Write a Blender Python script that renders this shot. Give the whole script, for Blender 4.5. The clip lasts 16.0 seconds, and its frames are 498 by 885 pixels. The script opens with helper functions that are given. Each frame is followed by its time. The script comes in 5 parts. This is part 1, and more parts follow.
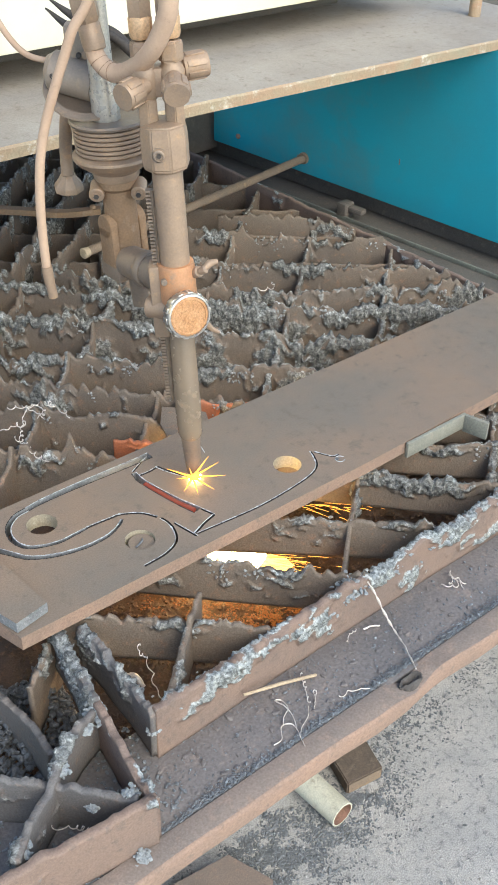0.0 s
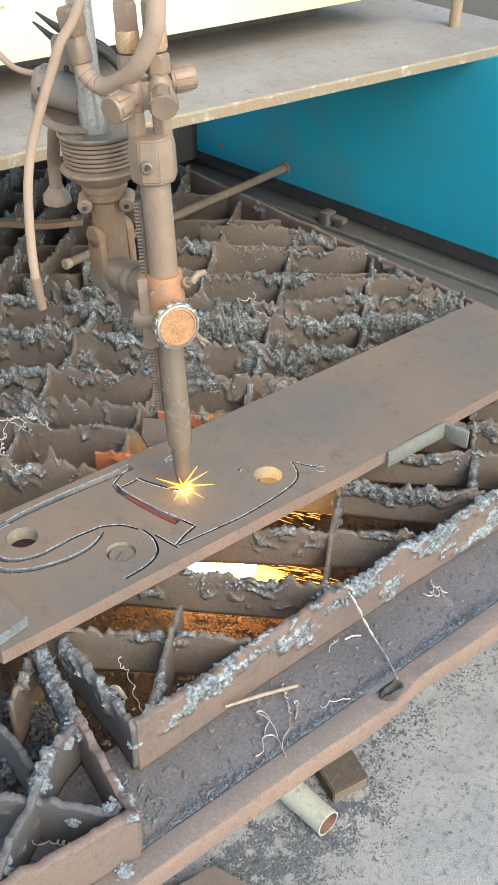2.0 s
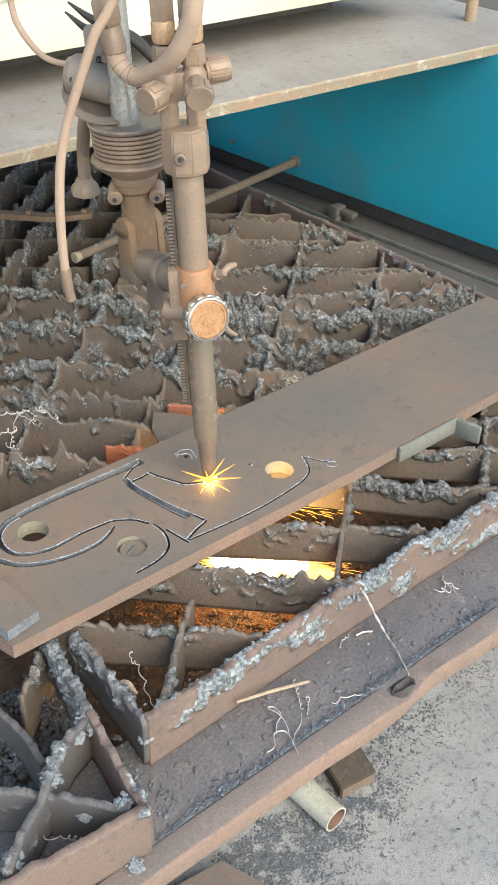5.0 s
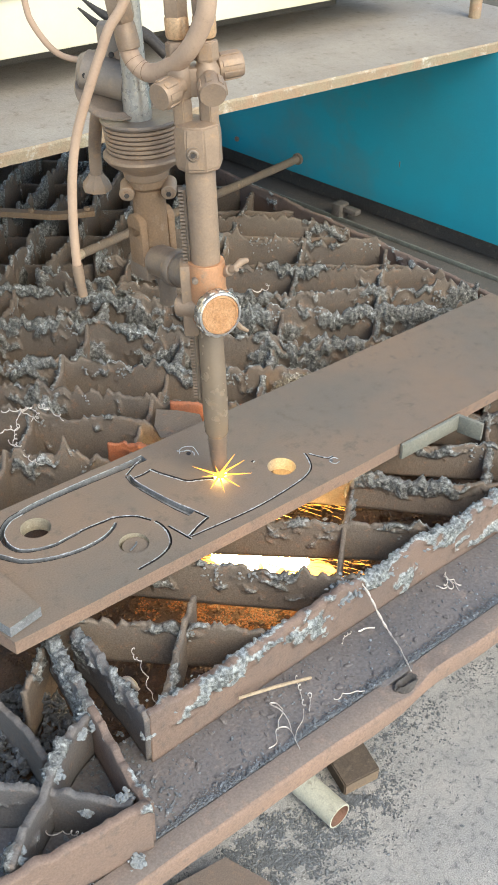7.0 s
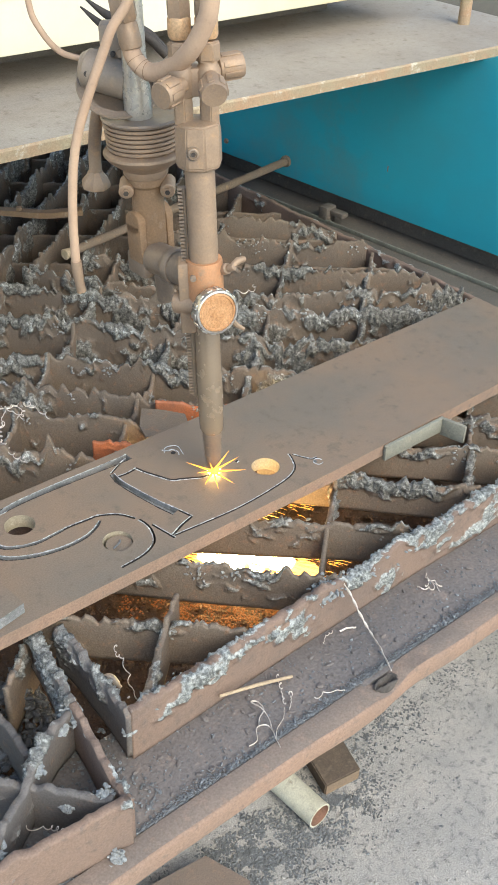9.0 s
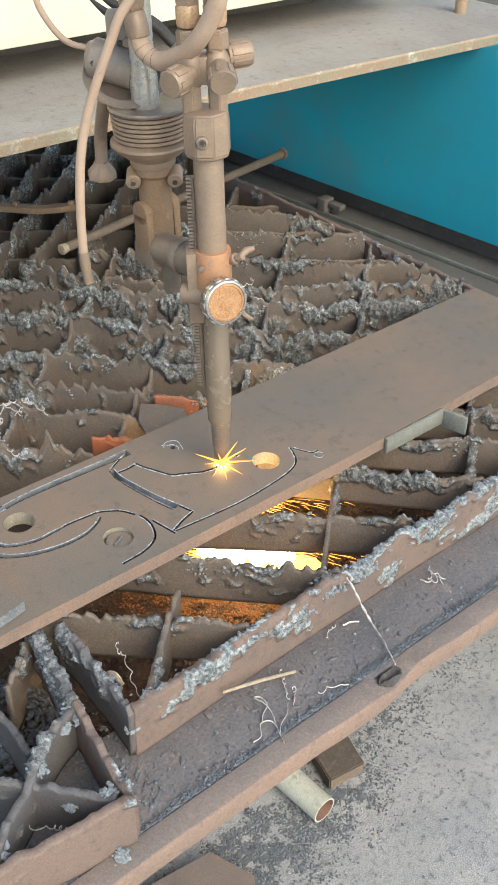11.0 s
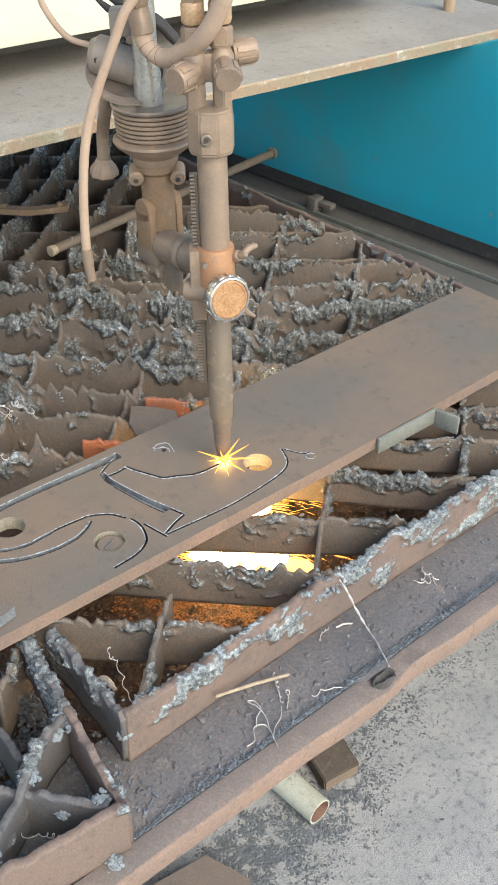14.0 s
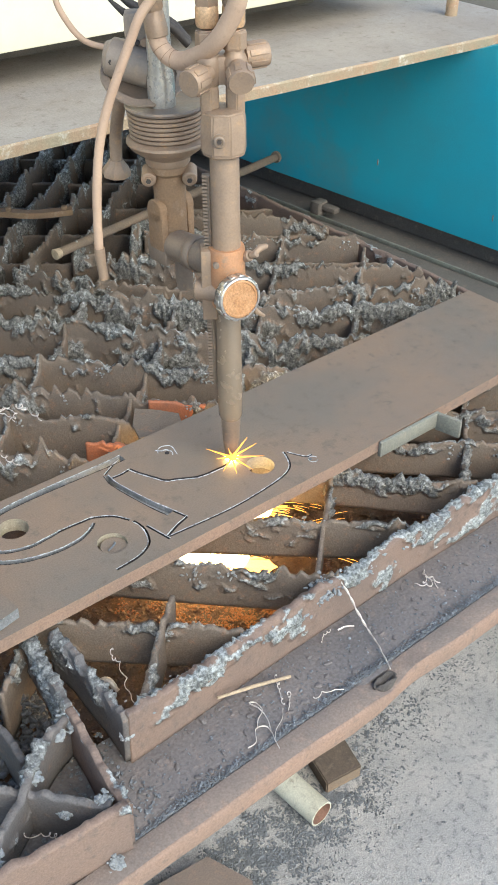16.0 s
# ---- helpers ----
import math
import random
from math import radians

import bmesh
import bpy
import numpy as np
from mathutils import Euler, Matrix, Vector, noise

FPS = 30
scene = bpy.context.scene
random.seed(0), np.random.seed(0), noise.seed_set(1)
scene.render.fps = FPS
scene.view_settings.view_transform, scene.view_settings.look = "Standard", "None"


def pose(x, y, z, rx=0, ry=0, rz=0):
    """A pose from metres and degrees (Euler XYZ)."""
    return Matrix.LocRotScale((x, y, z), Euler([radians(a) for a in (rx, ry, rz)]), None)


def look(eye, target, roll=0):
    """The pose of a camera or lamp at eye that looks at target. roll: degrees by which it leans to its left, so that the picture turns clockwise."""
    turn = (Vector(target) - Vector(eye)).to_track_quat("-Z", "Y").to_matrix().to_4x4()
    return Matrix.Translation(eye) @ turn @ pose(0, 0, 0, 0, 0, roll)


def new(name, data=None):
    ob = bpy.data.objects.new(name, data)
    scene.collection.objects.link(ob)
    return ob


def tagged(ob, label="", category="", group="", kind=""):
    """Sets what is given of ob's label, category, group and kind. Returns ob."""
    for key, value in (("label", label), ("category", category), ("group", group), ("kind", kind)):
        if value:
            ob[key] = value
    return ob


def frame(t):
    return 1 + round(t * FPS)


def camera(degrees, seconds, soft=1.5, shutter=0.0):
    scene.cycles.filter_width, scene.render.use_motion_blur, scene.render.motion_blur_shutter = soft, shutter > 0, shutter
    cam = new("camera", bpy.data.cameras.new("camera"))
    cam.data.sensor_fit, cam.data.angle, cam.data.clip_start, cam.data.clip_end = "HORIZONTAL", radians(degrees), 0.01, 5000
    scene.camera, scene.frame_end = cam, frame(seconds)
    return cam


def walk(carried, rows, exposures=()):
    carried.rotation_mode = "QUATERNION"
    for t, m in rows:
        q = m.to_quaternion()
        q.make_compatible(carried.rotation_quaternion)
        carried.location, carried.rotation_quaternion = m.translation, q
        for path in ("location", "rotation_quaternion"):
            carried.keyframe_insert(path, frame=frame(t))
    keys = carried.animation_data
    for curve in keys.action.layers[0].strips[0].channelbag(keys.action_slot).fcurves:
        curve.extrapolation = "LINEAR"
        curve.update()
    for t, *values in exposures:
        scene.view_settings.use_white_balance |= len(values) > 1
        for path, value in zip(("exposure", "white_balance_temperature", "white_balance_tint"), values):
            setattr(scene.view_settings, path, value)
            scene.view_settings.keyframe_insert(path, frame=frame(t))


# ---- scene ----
cam = camera(27.5, 16.0, soft=1.1)
PATH = [
    (0, (0.077, 0.055, 1.544), (1.127, 1.299, 0.382), 1.3),
    (0.5, (0.077, 0.052, 1.544), (1.124, 1.303, 0.388), 1.3),
    (1, (0.077, 0.055, 1.55), (1.13, 1.305, 0.396), 1.8),
    (1.5, (0.082, 0.057, 1.551), (1.139, 1.312, 0.407), 1.8),
    (2, (0.085, 0.05, 1.55), (1.157, 1.285, 0.399), 1.3),
    (2.5, (0.077, 0.056, 1.545), (1.148, 1.283, 0.384), 2.2),
    (3, (0.079, 0.055, 1.546), (1.152, 1.284, 0.389), 1.8),
    (3.5, (0.08, 0.055, 1.547), (1.158, 1.279, 0.388), 1.8),
    (4, (0.081, 0.06, 1.547), (1.15, 1.291, 0.389), 1.7),
    (6.5, (0.082, 0.056, 1.545), (1.139, 1.295, 0.384), 1.2),
    (7, (0.083, 0.055, 1.545), (1.136, 1.296, 0.383), 1.1),
    (7.5, (0.083, 0.048, 1.548), (1.143, 1.286, 0.389), 1.2),
    (8, (0.084, 0.046, 1.548), (1.143, 1.279, 0.382), 1.3),
    (8.5, (0.082, 0.046, 1.55), (1.149, 1.283, 0.396), 1.7),
    (9, (0.08, 0.048, 1.548), (1.155, 1.273, 0.389), 2.3),
    (9.2, (0.079, 0.051, 1.546), (1.156, 1.27, 0.382), 2.4),
    (11.5, (0.085, 0.054, 1.542), (1.157, 1.275, 0.376), 1.5),
    (12, (0.084, 0.05, 1.549), (1.164, 1.27, 0.388), 1.6),
    (12.5, (0.083, 0.053, 1.544), (1.163, 1.271, 0.382), 1.7),
    (13, (0.087, 0.055, 1.543), (1.161, 1.271, 0.374), 1.5),
    (13.5, (0.09, 0.056, 1.542), (1.166, 1.271, 0.374), 1.3),
    (14, (0.091, 0.058, 1.541), (1.172, 1.268, 0.372), 1.4),
    (14.5, (0.091, 0.058, 1.544), (1.17, 1.269, 0.373), 1.3),
    (15, (0.092, 0.056, 1.542), (1.171, 1.269, 0.375), 1.1),
    (15.5, (0.09, 0.054, 1.545), (1.171, 1.271, 0.383), 1.3),
    (16, (0.089, 0.053, 1.545), (1.166, 1.271, 0.38), 1.4),
]
walk(cam, [(t, look(eye, target, roll)) for t, eye, target, roll in PATH], [(0, 1.11, 6420, 4), (4.2, 1.08, 6490, 4), (6.5, 1.06, 6650, 4), (9.0, 1.04, 6750, 4), (11.5, 0.96, 6590, 4), (13.0, 0.98, 6570, 4), (15.0, 1.05, 6430, 4), (16.0, 1.06, 6420, 4)])


# ---- light ----
SUN_EL = radians(42)
world = bpy.data.worlds.new("sky")
scene.world = world
world.use_nodes = True
wn = world.node_tree.nodes
sky = wn.new("ShaderNodeTexSky")
sky.sky_type, sky.sun_disc = "NISHITA", False
sky.sun_elevation, sky.sun_rotation = SUN_EL, radians(183)
wn["Background"].inputs[1].default_value = 0.15
world.node_tree.links.new(sky.outputs[0], wn["Background"].inputs[0])
sun_data = bpy.data.lights.new("sun", "SUN")
sun_data.energy, sun_data.angle, sun_data.color = 1.5, radians(45), (1.0, 0.93, 0.80)
sun = new("sun", sun_data)
sun.matrix_world = look((-0.3, -5, 5.0 * math.tan(SUN_EL)), (0, 0, 0))



# ---- materials ----
def surf(name, c1, c2, c3=None, rough=0.75, metal=0.0, s1=9.0, s2=70.0, bump=0.35, grain=420.0, amount=0.5, slag=None, spec=0.3, speck=0.25):
    """Two colours in large patches, a third in small spots, fine grain and relief; slag: a crust colour carried by the mesh's slag attribute."""
    m = bpy.data.materials.new(name)
    m.use_nodes = True
    nt = m.node_tree
    n, l = nt.nodes, nt.links
    b = n["Principled BSDF"]
    co = n.new("ShaderNodeTexCoord").outputs["Object"]

    def tex(scale, detail=6.0, r=0.6):
        t = n.new("ShaderNodeTexNoise")
        t.inputs["Scale"].default_value, t.inputs["Detail"].default_value, t.inputs["Roughness"].default_value = scale, detail, r
        l.new(co, t.inputs["Vector"])
        return t.outputs["Fac"]

    def ramp(sock, lo, hi):
        r = n.new("ShaderNodeMapRange")
        r.inputs["From Min"].default_value, r.inputs["From Max"].default_value = lo, hi
        l.new(sock, r.inputs["Value"])
        return r.outputs["Result"]

    def mix(f, a, bb, kind="MIX"):
        x = n.new("ShaderNodeMix")
        x.data_type, x.blend_type = "RGBA", kind
        for key, v in ((0, f), (6, a), (7, bb)):
            if isinstance(v, (int, float)):
                x.inputs[key].default_value = v
            elif isinstance(v, tuple):
                x.inputs[key].default_value = (*v, 1)
            else:
                l.new(v, x.inputs[key])
        return x.outputs[2]

    col = mix(ramp(tex(s1), 0.35, 0.65), c1, c2)
    if c3:
        col = mix(ramp(tex(s2, 8.0, 0.7), 0.62 - 0.14 * amount, 0.78 - 0.14 * amount), col, c3)
    fine = tex(grain, 3.0)
    if slag:
        at = n.new("ShaderNodeAttribute")
        at.attribute_name = "slag"
        crust = mix(ramp(tex(120.0, 5.0, 0.65), 0.38, 0.62), tuple(v * 0.55 for v in slag), tuple(v * 1.06 for v in slag))
        # pale spots: sparse highlights on the crust, put in as colour
        crust = mix(ramp(tex(26.0, 3.0), 0.55, 0.64), crust, mix(ramp(tex(200.0, 3.0), 0.46, 0.60), tuple(v * 0.8 for v in slag), (0.66, 0.67, 0.65)))
        # darker and lighter grain painted in for the shade of small pits
        pit_shade = n.new("ShaderNodeMapRange")
        pit_shade.inputs["From Min"].default_value, pit_shade.inputs["From Max"].default_value = 0.38, 0.62
        pit_shade.inputs["To Min"].default_value, pit_shade.inputs["To Max"].default_value = 0.66, 1.22
        l.new(tex(240.0, 4.0, 0.65), pit_shade.inputs["Value"])
        pc = n.new("ShaderNodeCombineColor")
        for k in range(3):
            l.new(pit_shade.outputs["Result"], pc.inputs[k])
        crust = mix(1.0, crust, pc.outputs[0], "MULTIPLY")
        edge = n.new("ShaderNodeMath")
        edge.operation = "ADD"
        l.new(at.outputs["Fac"], edge.inputs[0])
        nz = n.new("ShaderNodeMapRange")
        nz.inputs["To Min"].default_value, nz.inputs["To Max"].default_value = -0.55, 0.55
        l.new(tex(120.0, 5.0), nz.inputs["Value"])
        l.new(nz.outputs["Result"], edge.inputs[1])
        col = mix(ramp(edge.outputs[0], 0.38, 0.62), col, crust)
    shade = n.new("ShaderNodeMapRange")
    shade.inputs["From Min"].default_value, shade.inputs["From Max"].default_value = 0.25, 0.75
    shade.inputs["To Min"].default_value, shade.inputs["To Max"].default_value = 1.0 - speck, 1.0 + speck * 0.8
    l.new(fine, shade.inputs["Value"])
    cc = n.new("ShaderNodeCombineColor")
    for k in range(3):
        l.new(shade.outputs["Result"], cc.inputs[k])
    col = mix(1.0, col, cc.outputs[0], "MULTIPLY")
    l.new(col, b.inputs["Base Color"])
    rr = n.new("ShaderNodeMapRange")
    rr.inputs["To Min"].default_value, rr.inputs["To Max"].default_value = max(0.05, rough - 0.18), min(1.0, rough + 0.18)
    l.new(tex(s2, 4.0), rr.inputs["Value"])
    l.new(rr.outputs["Result"], b.inputs["Roughness"])
    b.inputs["Metallic"].default_value = metal
    b.inputs["Specular IOR Level"].default_value = spec
    if bump:
        bp = n.new("ShaderNodeBump")
        bp.inputs["Strength"].default_value, bp.inputs["Distance"].default_value = bump, 0.006 if slag else 0.0015
        add = n.new("ShaderNodeMath")
        if slag:
            soft_grain = n.new("ShaderNodeMath")
            soft_grain.operation = "MULTIPLY"
            soft_grain.inputs[1].default_value = 0.4
            l.new(fine, soft_grain.inputs[0])
            l.new(soft_grain.outputs[0], add.inputs[0])
        else:
            l.new(fine, add.inputs[0])
        l.new(tex(s2 * 2.4 if slag else s2 * 1.7, 6.0), add.inputs[1])
        height = add.outputs[0]
        if slag:
            weight = n.new("ShaderNodeMapRange")
            weight.inputs["To Min"].default_value, weight.inputs["To Max"].default_value = 0.16, 1.0
            l.new(at.outputs["Fac"], weight.inputs["Value"])
            mul = n.new("ShaderNodeMath")
            mul.operation = "MULTIPLY"
            l.new(height, mul.inputs[0])
            l.new(weight.outputs["Result"], mul.inputs[1])
            height = mul.outputs[0]
        l.new(height, bp.inputs["Height"])
        l.new(bp.outputs["Normal"], b.inputs["Normal"])
    return m


def glow(name, colour, strength):
    m = bpy.data.materials.new(name)
    m.use_nodes = True
    b = m.node_tree.nodes["Principled BSDF"]
    b.inputs["Base Color"].default_value = (0.05, 0.03, 0.02, 1)
    b.inputs["Emission Color"].default_value = (*colour, 1)
    b.inputs["Emission Strength"].default_value = strength
    return m


M_SLAT = surf("burnt_steel", (0.222, 0.168, 0.124), (0.160, 0.130, 0.106), (0.30, 0.180, 0.118), rough=0.7, s1=7, s2=80, slag=(0.325, 0.312, 0.285), bump=1.0, grain=520, speck=0.34)
M_RIM = surf("rusty_rim_steel", (0.262, 0.182, 0.142), (0.212, 0.156, 0.130), (0.160, 0.128, 0.113), rough=0.8, s1=12, s2=80, slag=(0.43, 0.45, 0.445), bump=0.9, grain=520, speck=0.22)
M_WEB = surf("dusty_channel_steel", (0.200, 0.174, 0.162), (0.152, 0.139, 0.136), (0.265, 0.215, 0.187), rough=0.66, s1=9, s2=55, bump=0.8, speck=0.28, grain=260)
M_PLATE = surf("mill_scale_plate", (0.262, 0.186, 0.134), (0.190, 0.161, 0.134), (0.155, 0.127, 0.104), rough=0.5, s1=5.0, s2=55, bump=0.22, metal=0.05, amount=0.42, speck=0.18, grain=520)
M_EDGE = surf("rusty_cut_edge", (0.325, 0.212, 0.155), (0.26, 0.182, 0.14), (0.19, 0.15, 0.125), rough=0.72, s1=14, s2=80, speck=0.22)
M_CUT = surf("fresh_cut_steel", (0.30, 0.305, 0.315), (0.20, 0.205, 0.21), (0.48, 0.48, 0.48), rough=0.5, metal=0.2, s1=40, s2=200)
M_HOLE = surf("tan_hole_wall", (0.40, 0.345, 0.25), (0.32, 0.27, 0.20), (0.5, 0.45, 0.34), rough=0.6, s1=60, s2=160)
# near black: the shade inside narrow cuts as well as dark scale
M_KERF = surf("kerf_gap_and_scale", (0.03, 0.028, 0.03), (0.05, 0.045, 0.045), rough=0.8, s1=60)
M_BEAD = surf("kerf_slag_bead", (0.62, 0.64, 0.66), (0.40, 0.41, 0.43), (0.10, 0.10, 0.105), rough=0.55, s1=150, s2=190, amount=1.0)
M_SLAG = surf("grey_slag", (0.37, 0.39, 0.395), (0.22, 0.23, 0.235), (0.60, 0.63, 0.64), rough=0.6, s1=40, s2=160, bump=0.8)
M_GRIT = surf("dark_slag_grit", (0.125, 0.13, 0.138), (0.20, 0.208, 0.218), (0.42, 0.45, 0.48), rough=0.5, s1=60, s2=200)
# blue-grey slag darkened: the corner's shadow is in the colour
M_HEAP = surf("shaded_heaped_slag", (0.085, 0.088, 0.095), (0.13, 0.13, 0.135), (0.24, 0.25, 0.26), rough=0.42, s1=40, s2=120, bump=0.6)
# dark tone stands for the shade inside the notch's hollow
M_NOTCH = surf("shaded_notch", (0.075, 0.066, 0.06), (0.115, 0.1, 0.09), (0.17, 0.14, 0.12), rough=0.7, s1=60, s2=150, bump=0.8)
M_BED = surf("slag_bed", (0.135, 0.082, 0.056), (0.085, 0.062, 0.050), (0.21, 0.115, 0.068), rough=0.85, s1=30, s2=110, bump=1.0)
M_DUSTY = surf("dusty_torch_metal", (0.375, 0.262, 0.178), (0.29, 0.208, 0.148), (0.46, 0.295, 0.17), rough=0.52, metal=0.25, s1=22, s2=70, bump=0.18, speck=0.12, spec=0.5)
M_DARKDUST = surf("dusty_grey_metal", (0.28, 0.212, 0.158), (0.21, 0.168, 0.135), (0.37, 0.26, 0.175), rough=0.48, metal=0.25, s1=22, s2=70, bump=0.15, speck=0.12, spec=0.5)
M_BRASS = surf("dusty_brass", (0.66, 0.42, 0.24), (0.55, 0.36, 0.21), (0.42, 0.30, 0.20), rough=0.42, metal=0.4, s1=25, s2=90, bump=0.08)
M_TUBE = surf("worn_brass_tube", (0.35, 0.265, 0.185), (0.30, 0.232, 0.168), (0.50, 0.37, 0.24), rough=0.24, metal=0.3, s1=18, s2=50, bump=0.05, speck=0.06, spec=0.9, amount=0.3)
M_GREYCAST = surf("dusty_grey_casting", (0.33, 0.262, 0.205), (0.26, 0.212, 0.17), (0.38, 0.285, 0.205), rough=0.5, metal=0.2, s1=20, s2=70, bump=0.12, speck=0.1, spec=0.4)
M_COPPER = surf("copper_clamp", (0.60, 0.30, 0.15), (0.46, 0.26, 0.155), (0.38, 0.27, 0.19), rough=0.5, metal=0.35, s1=25, s2=90, bump=0.1, speck=0.12)
M_SILVER = surf("bright_steel_post", (0.52, 0.48, 0.42), (0.48, 0.44, 0.385), rough=0.30, metal=0.5, s1=20, bump=0.04)
M_CHROME = surf("knurled_chrome", (0.62, 0.60, 0.57), (0.5, 0.47, 0.43), rough=0.28, metal=0.85, s1=30, bump=0.05)
M_KNOB = surf("corroded_knob_face", (0.46, 0.23, 0.10), (0.58, 0.33, 0.17), (0.30, 0.15, 0.08), rough=0.6, metal=0.3, s1=90, s2=260, bump=0.6)
M_HOSE = surf("tan_rubber_hose", (0.52, 0.365, 0.26), (0.45, 0.31, 0.22), (0.34, 0.24, 0.175), rough=0.66, s1=18, s2=90, bump=0.1, speck=0.06, amount=0.25)
M_BLACK = surf("black_rubber", (0.05, 0.043, 0.04), (0.08, 0.068, 0.06), rough=0.6, s1=20)
M_BLUE = surf("teal_painted_sheet", (0.014, 0.37, 0.49), (0.040, 0.315, 0.39), (0.085, 0.275, 0.305), rough=0.5, s1=2.6, s2=3.0, bump=0.06, grain=500, amount=0.8, speck=0.1)
# the yellow tone puts warm light into the beam's white paint
M_WHITE = surf("white_paint_warm_light", (0.82, 0.76, 0.60), (0.76, 0.60, 0.31), rough=0.45, s1=1.3, bump=0.03, speck=0.03)
M_SHELF = surf("dusty_grey_sheet", (0.36, 0.33, 0.295), (0.29, 0.255, 0.22), (0.22, 0.185, 0.155), rough=0.8, s1=5, s2=60, bump=0.3, amount=0.45, speck=0.18)
M_PEEL = surf("peeling_paint_edge", (0.42, 0.27, 0.17), (0.37, 0.31, 0.21), (0.64, 0.60, 0.50), rough=0.75, s1=16, s2=42, bump=0.6, amount=0.5)
M_RAIL = surf("dark_rail", (0.135, 0.118, 0.102), (0.175, 0.148, 0.125), (0.26, 0.205, 0.165), rough=0.8, s1=10, s2=60)
M_FLOOR = surf("worn_concrete", (0.51, 0.482, 0.456), (0.40, 0.388, 0.378), (0.22, 0.22, 0.222), rough=0.9, s1=9, s2=70, bump=1.0, grain=430, amount=0.75, speck=0.5)
M_PIPE = surf("cream_plastic_pipe", (0.66, 0.63, 0.52), (0.58, 0.55, 0.44), (0.38, 0.34, 0.27), rough=0.5, s1=14, s2=60, bump=0.06)
M_BLOCK = surf("dirty_wood_block", (0.16, 0.12, 0.09), (0.11, 0.088, 0.072), (0.22, 0.17, 0.13), rough=0.85, s1=20, s2=90)
M_STICK = surf("pale_rod", (0.52, 0.40, 0.27), (0.40, 0.30, 0.21), rough=0.6, s1=60)
M_SWARF = surf("bright_swarf", (0.74, 0.68, 0.62), (0.50, 0.43, 0.38), rough=0.35, metal=0.2, s1=160, bump=0, spec=0.6)
M_ORANGE = surf("orange_primer", (0.55, 0.17, 0.07), (0.40, 0.16, 0.09), (0.24, 0.14, 0.10), rough=0.7, s1=25, s2=90)
M_BAR = surf("brown_iron_bar", (0.25, 0.18, 0.125), (0.19, 0.145, 0.11), (0.34, 0.23, 0.14), rough=0.7, s1=18, s2=70)
M_WALL = surf("grimy_wall", (0.125, 0.118, 0.105), (0.09, 0.086, 0.078), rough=0.9, s1=2, s2=12)
G_CORE = glow("white_hot_flame", (1.0, 0.70, 0.32), 19.0)
G_FLAME = glow("yellow_flame", (1.0, 0.42, 0.08), 3.0)
G_SPARK = glow("orange_spark", (1.0, 0.38, 0.06), 1.7)
# for streaks in the flame and for the modelled glare rays
G_RAY = glow("bright_spark_and_glare", (1.0, 0.36, 0.035), 1.7)
# weak emission in place of the flame's light on the slag bed
G_BEDGLOW = glow("flame_lit_slag", (1.0, 0.27, 0.04), 0.15)
M_LIP = surf("brown_lip_steel", (0.255, 0.195, 0.16), (0.20, 0.162, 0.14), (0.31, 0.22, 0.17), rough=0.75, s1=12, s2=60, bump=0.6)
M_CRUMB = surf("slag_lumps", (0.31, 0.305, 0.285), (0.20, 0.185, 0.165), (0.50, 0.51, 0.50), rough=0.5, s1=60, s2=150, bump=0.6, amount=0.8)
M_RAILEDGE = surf("worn_green_edge", (0.22, 0.235, 0.195), (0.16, 0.16, 0.14), (0.12, 0.105, 0.09), rough=0.8, s1=30, s2=70)
M_BEDPLATE = surf("brown_bed_plate", (0.150, 0.133, 0.116), (0.118, 0.106, 0.095), (0.20, 0.160, 0.13), rough=0.8, s1=8, s2=60)
M_RUSTIN = surf("rust_stained_bore", (0.36, 0.20, 0.14), (0.26, 0.155, 0.115), rough=0.8, s1=30)
M_CORNER = surf("blue_grey_burnt_steel", (0.19, 0.165, 0.15), (0.145, 0.138, 0.136), (0.25, 0.185, 0.15), rough=0.72, s1=9, s2=80, slag=(0.30, 0.302, 0.292), bump=0.9, grain=520, speck=0.28)
G_STAR = glow("cutting_point", (1.0, 0.62, 0.22), 16.0)
M_BROWN = surf("brown_rusted_casting", (0.30, 0.185, 0.105), (0.23, 0.155, 0.10), (0.36, 0.25, 0.17), rough=0.7, metal=0.1, s1=20, s2=60, bump=0.2, speck=0.15)
G_EMBER = glow("red_hot_kerf", (1.0, 0.12, 0.06), 0.13)


# ---- mesh helpers ----
def mesh_of(name, bm, mat, smooth=None):
    me = bpy.data.meshes.new(name)
    bm.to_mesh(me)
    bm.free()
    for m in (mat if isinstance(mat, (list, tuple)) else [mat]):
        me.materials.append(m)
    if smooth is not None:
        me.polygons.foreach_set("use_smooth", [True] * len(me.polygons))
        if smooth < 179:
            me.set_sharp_from_angle(angle=radians(smooth))
    me.update()
    return me


def part(name, bm, mat, parent, label="", smooth=40):
    ob = new(name, mesh_of(name, bm, mat, smooth))
    ob.parent = parent
    return tagged(ob, label)


def thing(name, bm, mat, label, category, smooth=40, group="", kind=""):
    return tagged(new(name, mesh_of(name, bm, mat, smooth)), label, category, group, kind)


def holder(name, m, label, category, group="", kind=""):
    ob = new(name)
    ob.empty_display_size = 0.05
    ob.matrix_basis = m
    return tagged(ob, label, category, group, kind)


